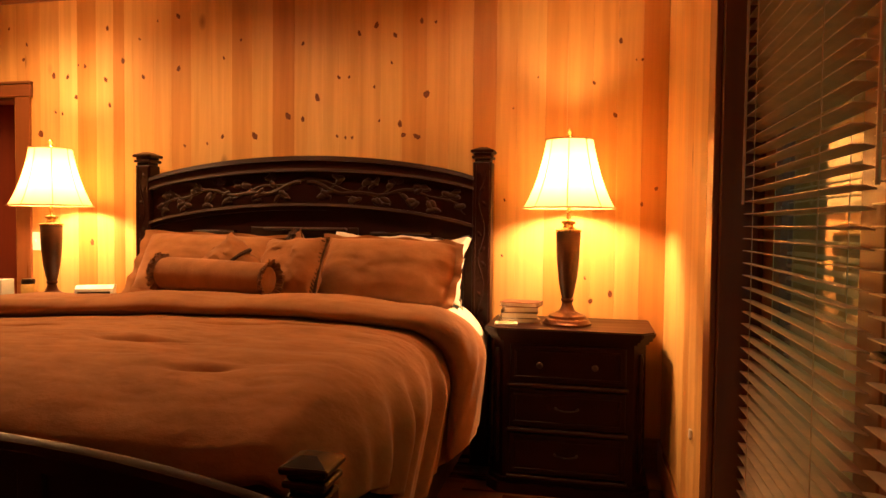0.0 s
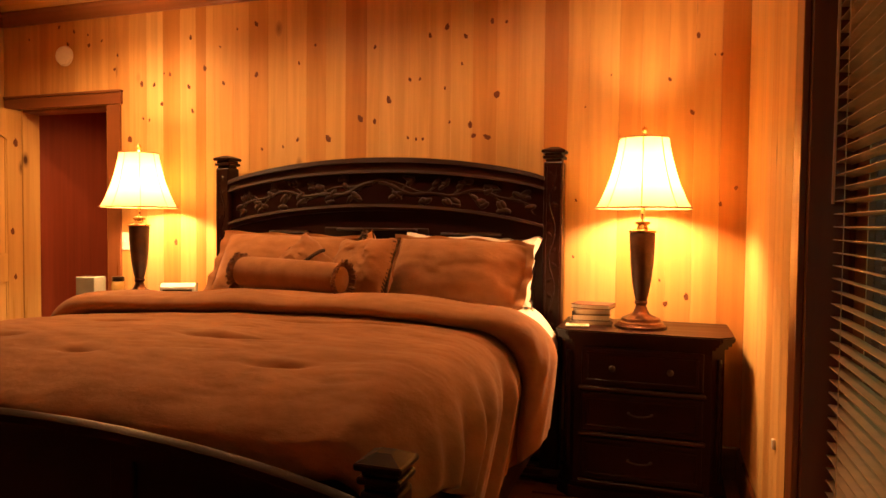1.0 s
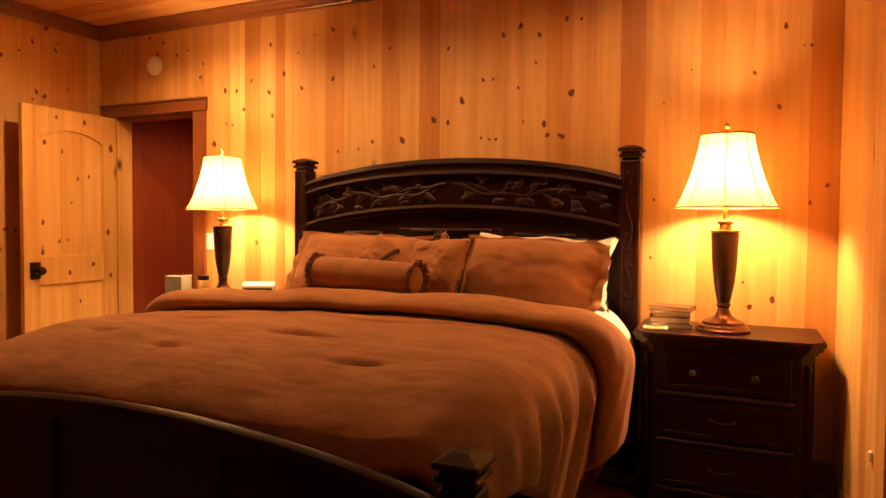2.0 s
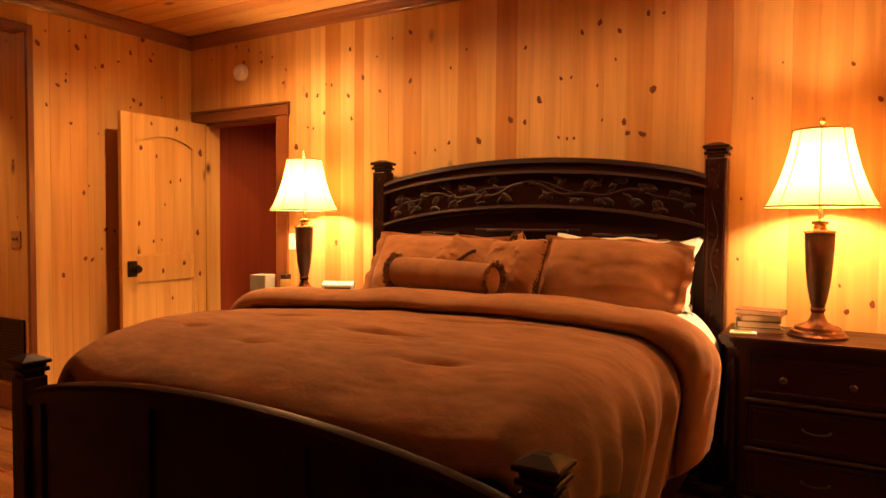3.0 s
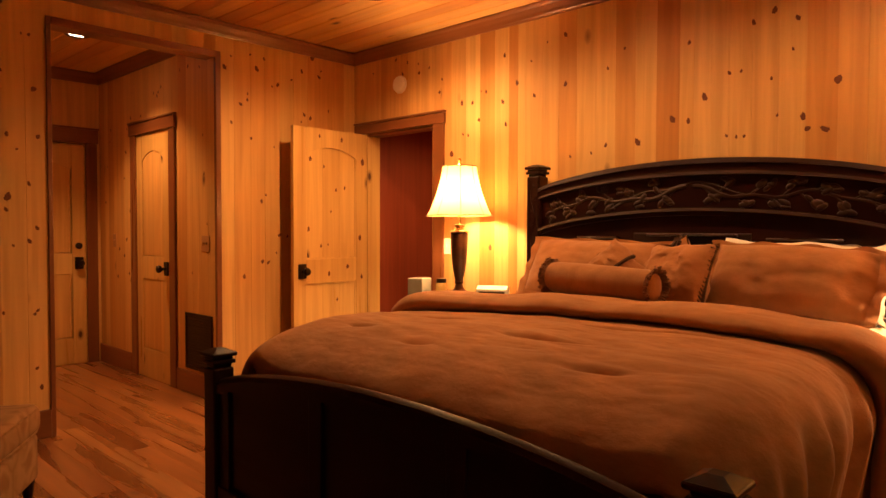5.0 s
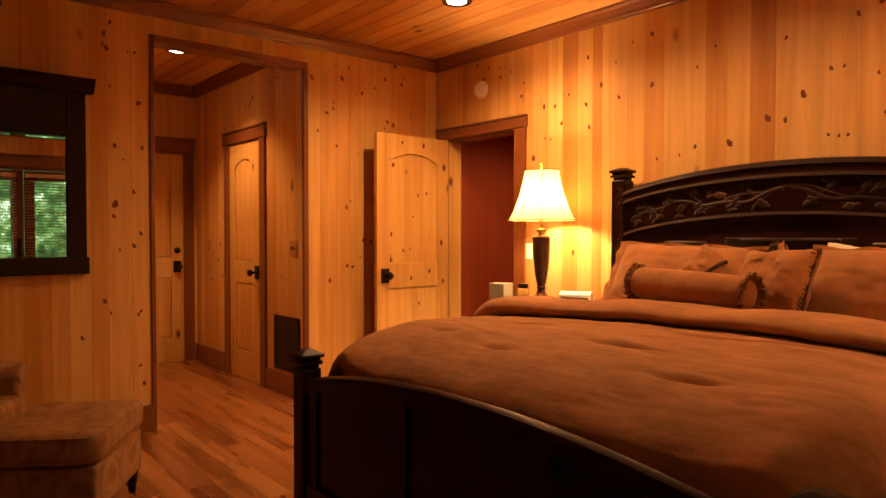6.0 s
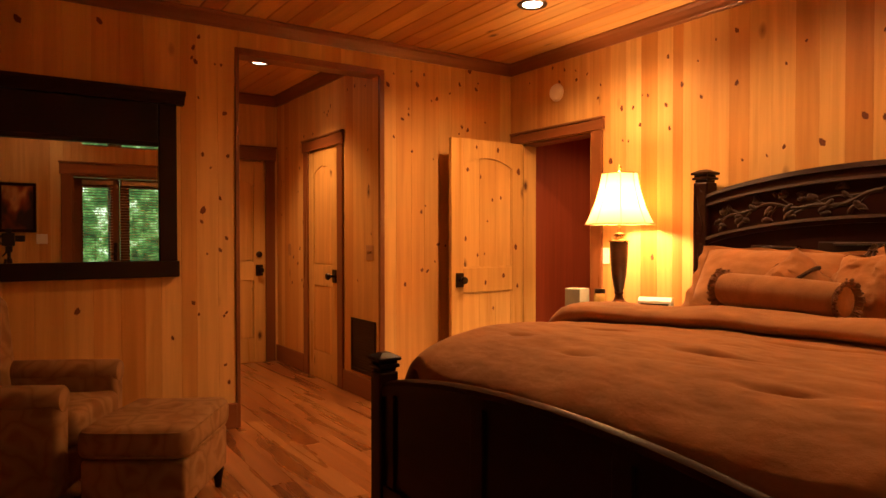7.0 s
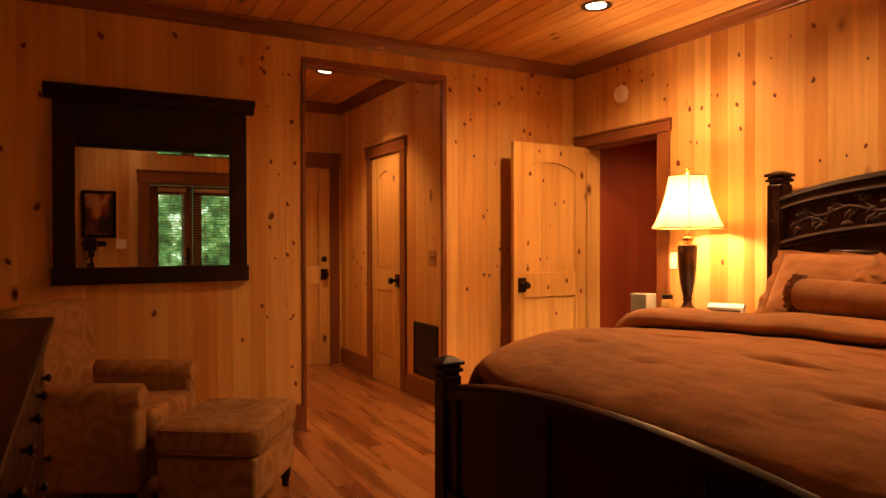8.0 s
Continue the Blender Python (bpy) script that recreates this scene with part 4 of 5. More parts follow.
def sham(label, w, h, m, seed, loose=0.0):
    """A stuffed cover with a flat flange; where it is loose, its right end folds over and creases."""
    t = thing("pillow_sham", label, "pillow", m, "pillows on the bed")
    n, core = 52, 0.88
    bm = bmesh.new()
    for side in (-1, 1):
        g = []
        for i in range(n + 1):
            row = []
            for j in range(n + 1):
                u, v = 2 * i / n - 1, 2 * j / n - 1
                cu, cv = min(1, abs(u) / core), min(1, abs(v) / core)
                th = max(0.0, (1 - cu ** 2.6) * (1 - cv ** 2.4)) ** 0.55
                d = noise.noise(Vector((u * 1.6 + seed * 3.1, v * 1.6, 2.0))) * 0.022 + noise.noise(Vector((u * 4 + seed, v * 4, side))) * 0.008
                wave = (max(abs(u), abs(v)) - core) / (1 - core) if max(abs(u), abs(v)) > core else 0.0
                y = side * (th * 0.105 + 0.003) + d * th + wave * 0.010 * math.sin((u + v) * 11 + seed)
                f = smooth(0.42, 1.0, u) * loose
                # creases run from the lower right corner up into the cover
                crease = math.sin(7.5 * math.atan2(v + 1.15, 1.25 - u) + 2.0 * noise.noise(Vector((u * 3, v * 3, seed))))
                y += f * 0.022 * crease * (0.35 + 0.65 * smooth(-1, 0.6, v)) - f * 0.03 * smooth(0.7, 1.0, u)
                x = u * w / 2 * (1 - 0.03 * (1 - v * v) * abs(u) ** 3) + f * 0.012 * math.sin(v * 3 + 1)
                z = v * h / 2 * (1 - 0.05 * (1 - u * u) * abs(v) ** 3) + d * 0.6 - f * 0.045 * smooth(0.6, 1.0, u) * smooth(-0.2, 1.0, v)
                row.append(bm.verts.new((x, y, z)))
            g.append(row)
        for i in range(n):
            for j in range(n):
                f4 = (g[i][j], g[i + 1][j], g[i + 1][j + 1], g[i][j + 1])
                bm.faces.new(f4 if side < 0 else f4[::-1])
    part("cover", bm, SUEDE, t, smooth=True)
    pts = []
    for k in range(4):
        for i in range(24):
            f = 2 * i / 24 - 1
            u, v = ((f, -1), (1, f), (-f, 1), (-1, -f))[k]
            pts.append((u * w / 2 * core, -0.012, v * h / 2 * core * (1 - 0.03 * (1 - u * u))))
    if not loose:
        part("flange_seam", tube(bmesh.new(), pts + pts[:1], 0.0022, 5), SUEDE, t, smooth=True)
    return t


sham("rust-brown suede pillow sham leaning on the headboard", 0.88, 0.375, pose(-1.955, 3.13, 1.045, -30, 1.0, 0), 3)
sham("rust-brown suede pillow sham with a crumpled flange end", 0.76, 0.37, pose(-0.965, 3.08, 1.040, -30, 1.5, -4), 4, 1.0)


def braid(bm, pts, r=0.006):
    for i in range(len(pts) - 1):
        a, b = Vector(pts[i]), Vector(pts[i + 1])
        m = Matrix.Translation((a + b) / 2) @ (b - a).to_track_quat("Z", "Y").to_matrix().to_4x4() @ Matrix.Rotation(0.5, 4, "X") @ Matrix.Diagonal((r, r, (b - a).length * 0.62, 1))
        bmesh.ops.create_icosphere(bm, subdivisions=1, radius=1.0, matrix=m)


BRAID = plain("dark_braid", (0.07, 0.032, 0.016), 0.8, scale=40, vary=0.3)


def throw_pillow(label, size, m, seed, sides, flap=False, tassel=False):
    t = thing("throw_pillow", label, "pillow", m, "pillows on the bed")
    part("cover", cushion(size, size, 0.17, seed=seed, ear=0.07), SUEDE, t, smooth=True)
    bm = bmesh.new()
    e = size / 2 * 0.97
    for s in sides:
        pts = []
        for i in range(31):
            v = (2 * i / 30 - 1) * e
            k = e * (1 - 0.06 * (1 - (v / e) ** 2))
            pts.append({"r": (k, -0.004, v), "l": (-k, -0.004, v), "t": (v, -0.004, k), "b": (v, -0.004, -k)}[s])
        braid(bm, pts, 0.010)
        # whip stitches just inside the edge
        for a, b in zip(pts[2:-2:2], pts[3:-1:2]):
            p0 = Vector(a) + Vector((0, -0.012, 0))
            p1 = Vector(b) * 0.93 + Vector((0, -0.026, 0))
            tube(bm, [p0, p1], 0.0035, 5)
    if flap:
        pts = [(-0.03, -0.008 - 0.090 * max(0.0, 1 - abs(v / e) ** 2.6) ** 0.5, v) for v in ((2 * i / 34 - 1) * e * 0.98 for i in range(35))]
        braid(bm, pts, 0.011)
    part("braided_trim", bm, BRAID, t, "dark braided cord along the edge")
    if tassel:
        bm = bmesh.new()
        r = random.Random(seed)
        for i in range(22):
            a = Vector((e * 0.93, -0.03, e * 0.93))
            tube(bm, [a, a + Vector((r.uniform(-0.03, 0.02), r.uniform(-0.04, -0.01), r.uniform(-0.035, -0.01))), a + Vector((r.uniform(-0.06, 0.02), r.uniform(-0.05, -0.02), r.uniform(-0.09, -0.04)))], 0.004, 5)
        part("tassel", bm, BRAID, t, "dark corded tassel at the corner", True)
    return t


throw_pillow("small suede pillow set cornerwise with a dark braided flap", 0.34, pose(-1.745, 2.985, 0.995, -30, 44, 4), 5, "", True)
throw_pillow("small suede pillow with a dark tassel at its upper corner", 0.32, pose(-1.50, 3.09, 1.03, -30, -36, 0), 7, "", False, True)
throw_pillow("square suede pillow with dark stitched braid down its side", 0.325, pose(-1.385, 2.915, 1.045, -28, -2, -6), 6, "r")


def bolster():
    t = thing("bolster_pillow", "round suede bolster with fringed ends lying before the pillows", "pillow", pose(-1.675, 2.735, 1.018, 0, 1.5, -8), "pillows on the bed")
    R, L = 0.076, 0.295
    prof = [(0.01, -L), (R * 0.6, -L), (R * 0.93, -L + 0.012), (R, -L + 0.04), (R * 1.03, -0.1), (R * 1.03, 0.1), (R, L - 0.04), (R * 0.93, L - 0.012), (R * 0.6, L + 0.004), (0.01, L + 0.006)]
    turn = Matrix.Rotation(radians(90), 4, "Y")
    part("cover", lathe(prof, 40), SUEDE, t, smooth=True, m=turn)
    r = random.Random(4)
    for s in (-1, 1):
        bm = bmesh.new()
        for ring in range(2):
            for i in range(64):
                a = i * math.tau / 64 + ring * 0.05
                rr = R * (0.95 - 0.10 * ring)
                d = Vector((0, math.cos(a), math.sin(a)))
                base = d * rr + Vector((s * (L - 0.012 * ring), 0, 0))
                tip = d * (rr + r.uniform(0.010, 0.024)) + Vector((s * (L + r.uniform(0.0, 0.022)), 0, 0))
                tube(bm, [base, (base + tip) / 2 + Vector((s * 0.006, 0, 0)), tip], [0.006, 0.007, 0.005], 5)
        part("fringe", bm, BRAID_LIGHT, t, "looped brown fringe round the end", True)


BRAID_LIGHT = plain("brown_fringe", (0.19, 0.08, 0.034), 0.85, scale=40, vary=0.3)
bolster()


# ---- night stands ----
def night_stand(m):
    t = thing("night_stand", "dark espresso three-drawer night stand with chamfered front corners", "night stand", m, "night stands beside the bed")
    W, Dp, H = 0.353, 0.43, 0.785

    def outline(w, d0, d1, c):
        return [(-w, d1), (w, d1), (w, d0 + c), (w - c, d0), (-w + c, d0), (-w, d0 + c)]
    part("body", prism(bmesh.new(), outline(W, -Dp, 0, 0.055), 0.07, H - 0.06, "z"), ESPRESSO, t)
    bm = prism(bmesh.new(), outline(W + 0.040, -Dp - 0.040, 0.004, 0.06), H - 0.028, H, "z")
    bmesh.ops.bevel(bm, geom=bm.edges[:], offset=0.006, segments=2, affect="EDGES")
    part("top", bm, ESPRESSO_X, t, "polished dark top with worn front edge")
    bm = prism(bmesh.new(), outline(W + 0.028, -Dp - 0.028, 0.002, 0.058), H - 0.044, H - 0.0285, "z")
    prism(bm, outline(W + 0.014, -Dp - 0.014, 0.001, 0.056), H - 0.0595, H - 0.0445, "z")
    part("top_moulding", bm, ESPRESSO_X, t)
    bm = prism(bmesh.new(), outline(W + 0.025, -Dp - 0.025, 0.001, 0.06), 0.0, 0.05, "z")
    prism(bm, outline(W + 0.012, -Dp - 0.012, 0.001, 0.058), 0.0505, 0.0695, "z")
    part("plinth", bm, ESPRESSO_X, t)
    zs = ((0.530, 0.708), (0.318, 0.500), (0.095, 0.288))
    for i, (z0, z1) in enumerate(zs):
        w = 0.265
        d = part("drawer", box((-w, -Dp - 0.016, z0), (w, -Dp - 0.001, z1), 0.006), ESPRESSO_X, t)
        bm = bmesh.new()
        for lo, hi in (((-w + 0.02, -Dp - 0.024, z0 + 0.02), (w - 0.02, -Dp - 0.0165, z0 + 0.032)), ((-w + 0.02, -Dp - 0.024, z1 - 0.032), (w - 0.02, -Dp - 0.0165, z1 - 0.02)),
                       ((-w + 0.02, -Dp - 0.024, z0 + 0.032), (-w + 0.032, -Dp - 0.0165, z1 - 0.032)), ((w - 0.032, -Dp - 0.024, z0 + 0.032), (w - 0.02, -Dp - 0.0165, z1 - 0.032))):
            add_box(bm, lo, hi, 0.003, 1)
        part("panel_bead", bm, ESPRESSO_X, d)
        part("rail_moulding", box((-w - 0.012, -Dp - 0.030, z0 - 0.022), (w + 0.012, -Dp - 0.001, z0 - 0.003), 0.008, 3), ESPRESSO_CARVED, t)
        zc = (z0 + z1) / 2
        if i == 0:
            for x in (-0.125, 0.125):
                part("knob", lathe([(0.006, 0), (0.006, 0.012), (0.014, 0.018), (0.016, 0.026), (0.010, 0.033), (0.002, 0.034)], 14), PEWTER, d, "small pewter knob", True,
                     Matrix.Translation((x, -Dp - 0.0165, zc)) @ Matrix.Rotation(radians(90), 4, "X"))
        else:
            bm = bmesh.new()
            pts = [(-0.05 + 0.1 * j / 12, -Dp - 0.028 - 0.006 * math.sin(j / 12 * math.pi), zc + 0.006 - 0.008 * math.sin(j / 12 * math.pi)) for j in range(13)]
            part("bail_pull", tube(bm, pts, 0.004, 6), PEWTER, d, "pewter bail pull", True)
            for x in (-0.05, 0.05):
                part("pull_post", tube(bmesh.new(), [(x, -Dp - 0.0165, zc + 0.008), (x, -Dp - 0.030, zc + 0.008)], 0.006, 8), PEWTER, d, smooth=True)
    for s in (-1, 1):
        bm = bmesh.new()
        a, b = Vector((s * (W - 0.055), -Dp, 0)), Vector((s * W, -Dp + 0.055, 0))
        mid = (a + b) / 2 + Vector((s * 0.003, -0.003, 0))
        n = 54
        tube(bm, [mid + Vector((0, 0, 0.13 + i * 0.0102)) for i in range(n + 1)], [0.009 + 0.006 * abs(math.sin(i * math.pi / 6)) for i in range(n + 1)], 8)
        part("corner_carving", bm, ESPRESSO, t, smooth=True)
    return t


PEWTER = plain("pewter", (0.10, 0.082, 0.070), 0.36, 0.95, 30, 0.2)
ns = night_stand(pose(-0.107, 3.578, 0))
copy_thing(ns, pose(-3.085, 3.578, 0))


# ---- lamps ----
def table_lamp(m):
    t = thing("table_lamp", "lit bronze urn table lamp with a cream bell shade", "lamp", m, "lamps on the night stands")
    part("base", lathe([(0.118, 0), (0.118, 0.010), (0.108, 0.016), (0.104, 0.026), (0.092, 0.032), (0.088, 0.044), (0.060, 0.056), (0.040, 0.066), (0.030, 0.085), (0.024, 0.105), (0.032, 0.118), (0.028, 0.128)], 40), COPPER, t, "stepped copper-bronze foot", True)
    part("body", lathe([(0.026, 0.128), (0.034, 0.16), (0.045, 0.22), (0.053, 0.30), (0.057, 0.37), (0.060, 0.445), (0.057, 0.450)], 40), LAMPWOOD, t, "dark brown tapered column", True)
    part("collar", lathe([(0.065, 0.450), (0.065, 0.459), (0.040, 0.464), (0.026, 0.474), (0.024, 0.484), (0.036, 0.490), (0.036, 0.502), (0.020, 0.508), (0.010, 0.512), (0.008, 0.60)], 32), BRASS, t, "brass collar and stem", True)
    prof = [(0.220, 0.565), (0.200, 0.600), (0.174, 0.660), (0.150, 0.728), (0.131, 0.800), (0.120, 0.853), (0.113, 0.893)]
    # eight softly scalloped gores
    bm = bmesh.new()
    seg = 64
    rings = []
    for r, z in prof:
        rings.append([bm.verts.new((r * (1 - 0.018 * abs(math.cos(4 * a * math.tau / seg)) ** 6) * math.cos(a * math.tau / seg), r * (1 - 0.018 * abs(math.cos(4 * a * math.tau / seg)) ** 6) * math.sin(a * math.tau / seg), z)) for a in range(seg)])
    for a, b in zip(rings, rings[1:]):
        for i in range(seg):
            bm.faces.new((a[i], a[(i + 1) % seg], b[(i + 1) % seg], b[i]))
    sh = part("shade", bm, SHADE, t, "cream cloth bell shade glowing from within", True)
    for r, z in ((0.221, 0.565), (0.114, 0.893)):
        part("rim", tube(bmesh.new(), [(r * math.cos(a * math.tau / 48), r * math.sin(a * math.tau / 48), z) for a in range(49)], 0.004, 6), SHADE_TRIM, sh, "tan bound rim", True)
    for g in range(8):
        a = (g + 0.0) * math.tau / 8
        part("seam", tube(bmesh.new(), [(r * 0.985 * math.cos(a), r * 0.985 * math.sin(a), z) for r, z in prof], 0.0026, 5), SHADE_TRIM, sh, smooth=True)
    bm = bmesh.new()
    for a in range(3):
        c = a * math.tau / 3
        tube(bm, [(0.008 * math.cos(c), 0.008 * math.sin(c), 0.875), (0.115 * math.cos(c), 0.115 * math.sin(c), 0.889)], 0.002, 5)
    part("spider", bm, BRASS, sh)
    part("finial", lathe([(0.006, 0.873), (0.006, 0.903), (0.014, 0.910), (0.009, 0.918), (0.015, 0.930), (0.010, 0.943), (0.003, 0.952)], 16), BRASS, t, "small brass finial", True)
    return t


LAMPWOOD = plain("lamp_column", (0.052, 0.018, 0.009), 0.35, 0.2, 20, 0.35)
SHADE_TRIM = plain("shade_binding", (0.33, 0.19, 0.075), 0.8, scale=60, vary=0.1)
lamp = table_lamp(pose(-0.119, 3.316, 0.786))
copy_thing(lamp, pose(-3.083, 3.316, 0.786))


# ---- mirror on the left wall ----
def wall_mirror():
    y0, y1, z0, z1 = -0.203, 0.883, 1.020, 2.172
    t = thing("wall_mirror", "large mirror in a dark espresso frame with a tall crested top", "mirror", pose(XL, (y0 + y1) / 2, z0))
    back = t.matrix_world.inverted()

    def p(name, bm, mat=ESPRESSO, label="", smooth=False):
        o = part(name, bm, mat, t, label, smooth)
        o.matrix_local = back
    x0 = XL + 0.002
    p("side_frame", box((x0, y0, z0 + 0.10), (x0 + 0.045, y0 + 0.115, 2.092), 0.006))
    p("side_frame", box((x0, y1 - 0.105, z0 + 0.10), (x0 + 0.045, y1, 2.092), 0.006))
    p("bottom_frame", box((x0, y0 - 0.012, z0), (x0 + 0.05, y1 + 0.012, z0 + 0.101), 0.006), wood_y)
    p("top_panel", box((x0, y0 + 0.116, 1.835), (x0 + 0.04, y1 - 0.106, 2.092), 0.006), wood_y)
    p("panel_moulding", box((x0 + 0.01, y0 + 0.116, 1.825), (x0 + 0.05, y1 - 0.106, 1.853), 0.005), wood_y)
    bm = prism(bmesh.new(), [(x0, 2.093), (x0 + 0.05, 2.093), (x0 + 0.058, 2.112), (x0 + 0.075, 2.137), (x0 + 0.095, 2.152), (x0 + 0.095, z1), (x0, z1)], y0 - 0.045, y1 + 0.045, "y")
    p("cornice", bm, wood_y, "flared crown moulding")
    p("mirror_glass", box((x0 + 0.012, y0 + 0.112, z0 + 0.098), (x0 + 0.018, y1 - 0.102, 1.83)), MIRROR, "silvered mirror glass")
    bm = bmesh.new()
    for a, b in (((y0 + 0.115, z0 + 0.10), (y0 + 0.125, 1.827)), ((y1 - 0.115, z0 + 0.10), (y1 - 0.105, 1.827)), ((y0 + 0.125, z0 + 0.10), (y1 - 0.115, z0 + 0.109))):
        add_box(bm, (x0 + 0.019, a[0], a[1]), (x0 + 0.024, b[0], b[1]))
    p("bevel_strip", bm, MIRROR)


wall_mirror()


# ---- armchair and ottoman ----
def soft_box(lo, hi, r, seed=0, amp=0.008):
    bm = box(lo, hi, r, 4)
    bmesh.ops.subdivide_edges(bm, edges=[e for e in bm.edges if e.calc_length() > 0.12], cuts=4, use_grid_fill=True)
    for v in bm.verts:
        d = noise.noise(v.co * 6 + Vector((seed, 0, 0))) * amp
        v.co += Vector((d, d * 0.6, d))
    return bm


def armchair(m):
    t = thing("armchair", "brown patterned upholstered armchair with rolled arms", "armchair", m)
    # local: x to its side, the front faces +y
    part("seat_base", soft_box((-0.34, -0.28, 0.11), (0.34, 0.36, 0.30), 0.03, 1), TAPESTRY, t, smooth=True)
    part("seat_cushion", soft_box((-0.258, -0.12, 0.30), (0.258, 0.40, 0.46), 0.05, 2, 0.012), TAPESTRY, t, "plump seat cushion", True)
    for s in (-1, 1):
        bm = soft_box((s * 0.265 if s > 0 else -0.385, -0.29, 0.11), (0.385 if s > 0 else -0.265, 0.37, 0.56), 0.03, 3 + s)
        part("arm", bm, TAPESTRY, t, smooth=True)
        bm = lathe([(0.01, -0.295), (0.055, -0.295), (0.064, -0.28), (0.066, 0.0), (0.064, 0.36), (0.055, 0.373), (0.01, 0.375)], 24)
        part("arm_roll", bm, TAPESTRY, t, "rolled arm top", True, Matrix.Translation((s * 0.325, 0, 0.545)) @ Matrix.Rotation(radians(-90), 4, "X"))
    bm = soft_box((-0.37, -0.085, 0.0), (0.37, 0.085, 0.60), 0.07, 9, 0.014)
    part("backrest", bm, TAPESTRY, t, "tall cushioned back", True, Matrix.Translation((0, -0.225, 0.36)) @ Matrix.Rotation(radians(6), 4, "X"))
    for x in (-0.33, 0.33):
        for y in (-0.25, 0.32):
            part("leg", lathe([(0.018, 0), (0.026, 0.10), (0.03, 0.115)], 12), ESPRESSO, t, m=Matrix.Translation((x, y, 0)))
    return t


def ottoman(m):
    t = thing("ottoman", "brown patterned upholstered ottoman with cushioned top", "ottoman", m)
    part("base", soft_box((-0.29, -0.225, 0.10), (0.29, 0.225, 0.31), 0.02, 11, 0.004), TAPESTRY, t, smooth=True)
    part("cushion", soft_box((-0.305, -0.24, 0.31), (0.305, 0.24, 0.45), 0.045, 12, 0.010), TAPESTRY, t, "padded top cushion with piped edge", True)
    for z in (0.33, 0.43):
        pts = []
        for i in range(49):
            a = i / 48 * math.tau
            c, s = math.cos(a), math.sin(a)
            pts.append((0.303 * math.copysign(abs(c) ** 0.25, c), 0.238 * math.copysign(abs(s) ** 0.25, s), z))
        part("piping", tube(bmesh.new(), pts, 0.005, 5), TAPESTRY, t, smooth=True)
    for x in (-0.25, 0.25):
        for y in (-0.19, 0.19):
            part("leg", lathe([(0.016, 0), (0.028, 0.09), (0.03, 0.105)], 12), ESPRESSO, t, m=Matrix.Translation((x, y, 0)))
    return t


armchair(pose(-3.95, 0.01, 0, 0, 0, -28))
ottoman(pose(-3.43, 0.572, 0, 0, 0, -33))


# ---- dresser ----
def dresser():
    x0, x1, yf, yb, h = -2.87, -1.0, -0.178, -0.755, 1.0
    t = thing("dresser", "long dark espresso dresser with knobbed drawers", "dresser", pose((x0 + x1) / 2, yb, 0))
    back = t.matrix_world.inverted()

    def p(name, bm, mat=ESPRESSO_X, label="", smooth=False, parent=None):
        o = part(name, bm, mat, parent or t, label, smooth)
        if parent is None:
            o.matrix_local = back
        return o
    p("body", box((x0 + 0.03, yb, 0.08), (x1 - 0.03, yf - 0.02, h - 0.05), 0.006))
    p("top", box((x0, yb, h - 0.03), (x1, yf + 0.03, h), 0.008), label="polished dark top")
    p("top_moulding", box((x0 + 0.015, yb, h - 0.0495), (x1 - 0.015, yf + 0.012, h - 0.0305), 0.005))
    p("plinth", box((x0 + 0.01, yb, 0), (x1 - 0.01, yf, 0.079), 0.006))
    w = (x1 - x0 - 0.10) / 3
    for i in range(3):
        for z0, z1 in ((0.70, 0.93), (0.41, 0.68), (0.11, 0.39)):
            a = x0 + 0.05 + i * w
            d = p("drawer", box((a + 0.01, yf - 0.0195, z0), (a + w - 0.01, yf - 0.002, z1), 0.006))
            for f in (0.25, 0.75):
                part("knob", lathe([(0.006, 0), (0.006, 0.010), (0.013, 0.016), (0.014, 0.022), (0.009, 0.028), (0.002, 0.03)], 14), BRONZE, d, "dark bronze knob", True,
                     Matrix.Translation((a + w * f, yf - 0.002, (z0 + z1) / 2)) @ Matrix.Rotation(radians(-90), 4, "X"))


dresser()


# ---- fixtures on walls and ceiling ----
def recessed_light(x, y, z):
    t = thing("recessed_light", "lit recessed ceiling light with a metal trim ring, three of five added", "ceiling light", pose(x, y, z), "recessed ceiling lights")
    part("trim_ring", lathe([(0.062, -0.001), (0.070, -0.006), (0.088, -0.008), (0.095, -0.003), (0.095, -0.0005), (0.062, -0.0005)], 32), PEWTER, t, smooth=True)
    part("bulb_face", lathe([(0.001, -0.004), (0.045, -0.005), (0.062, -0.003), (0.062, -0.0005), (0.001, -0.0005)], 28), BULB, t, "glowing bulb face", True)


# the three added lights get fittings as well
for c_ in CANS:
    recessed_light(*c_)


def smoke_detector():
    t = thing("smoke_detector", "round white smoke detector on the pine wall", "smoke detector", pose(-3.968, YB - 0.001, 2.396, 90))
    part("base", lathe([(0.068, 0), (0.070, 0.010), (0.066, 0.014)], 32), PLASTER, t, smooth=True)
    part("cover", lathe([(0.062, 0.0145), (0.060, 0.030), (0.048, 0.038), (0.020, 0.041), (0.002, 0.041)], 32), PLASTER, t, smooth=True)


smoke_detector()


def switch_plate(m, toggles=1, mat=None, label="cream wall plate with toggle switch"):
    mat = mat or PLASTER
    t = thing("light_switch", label, "light switch", m, "wall switches")
    w = 0.035 + 0.023 * (toggles - 1)
    part("plate", box((-w, -0.006, -0.058), (w, -0.0005, 0.058), 0.003), mat, t)
    for i in range(toggles):
        x = (i - (toggles - 1) / 2) * 0.046
        part("toggle", box((x - 0.005, -0.016, -0.008), (x + 0.005, -0.0065, 0.012), 0.002), mat, t)


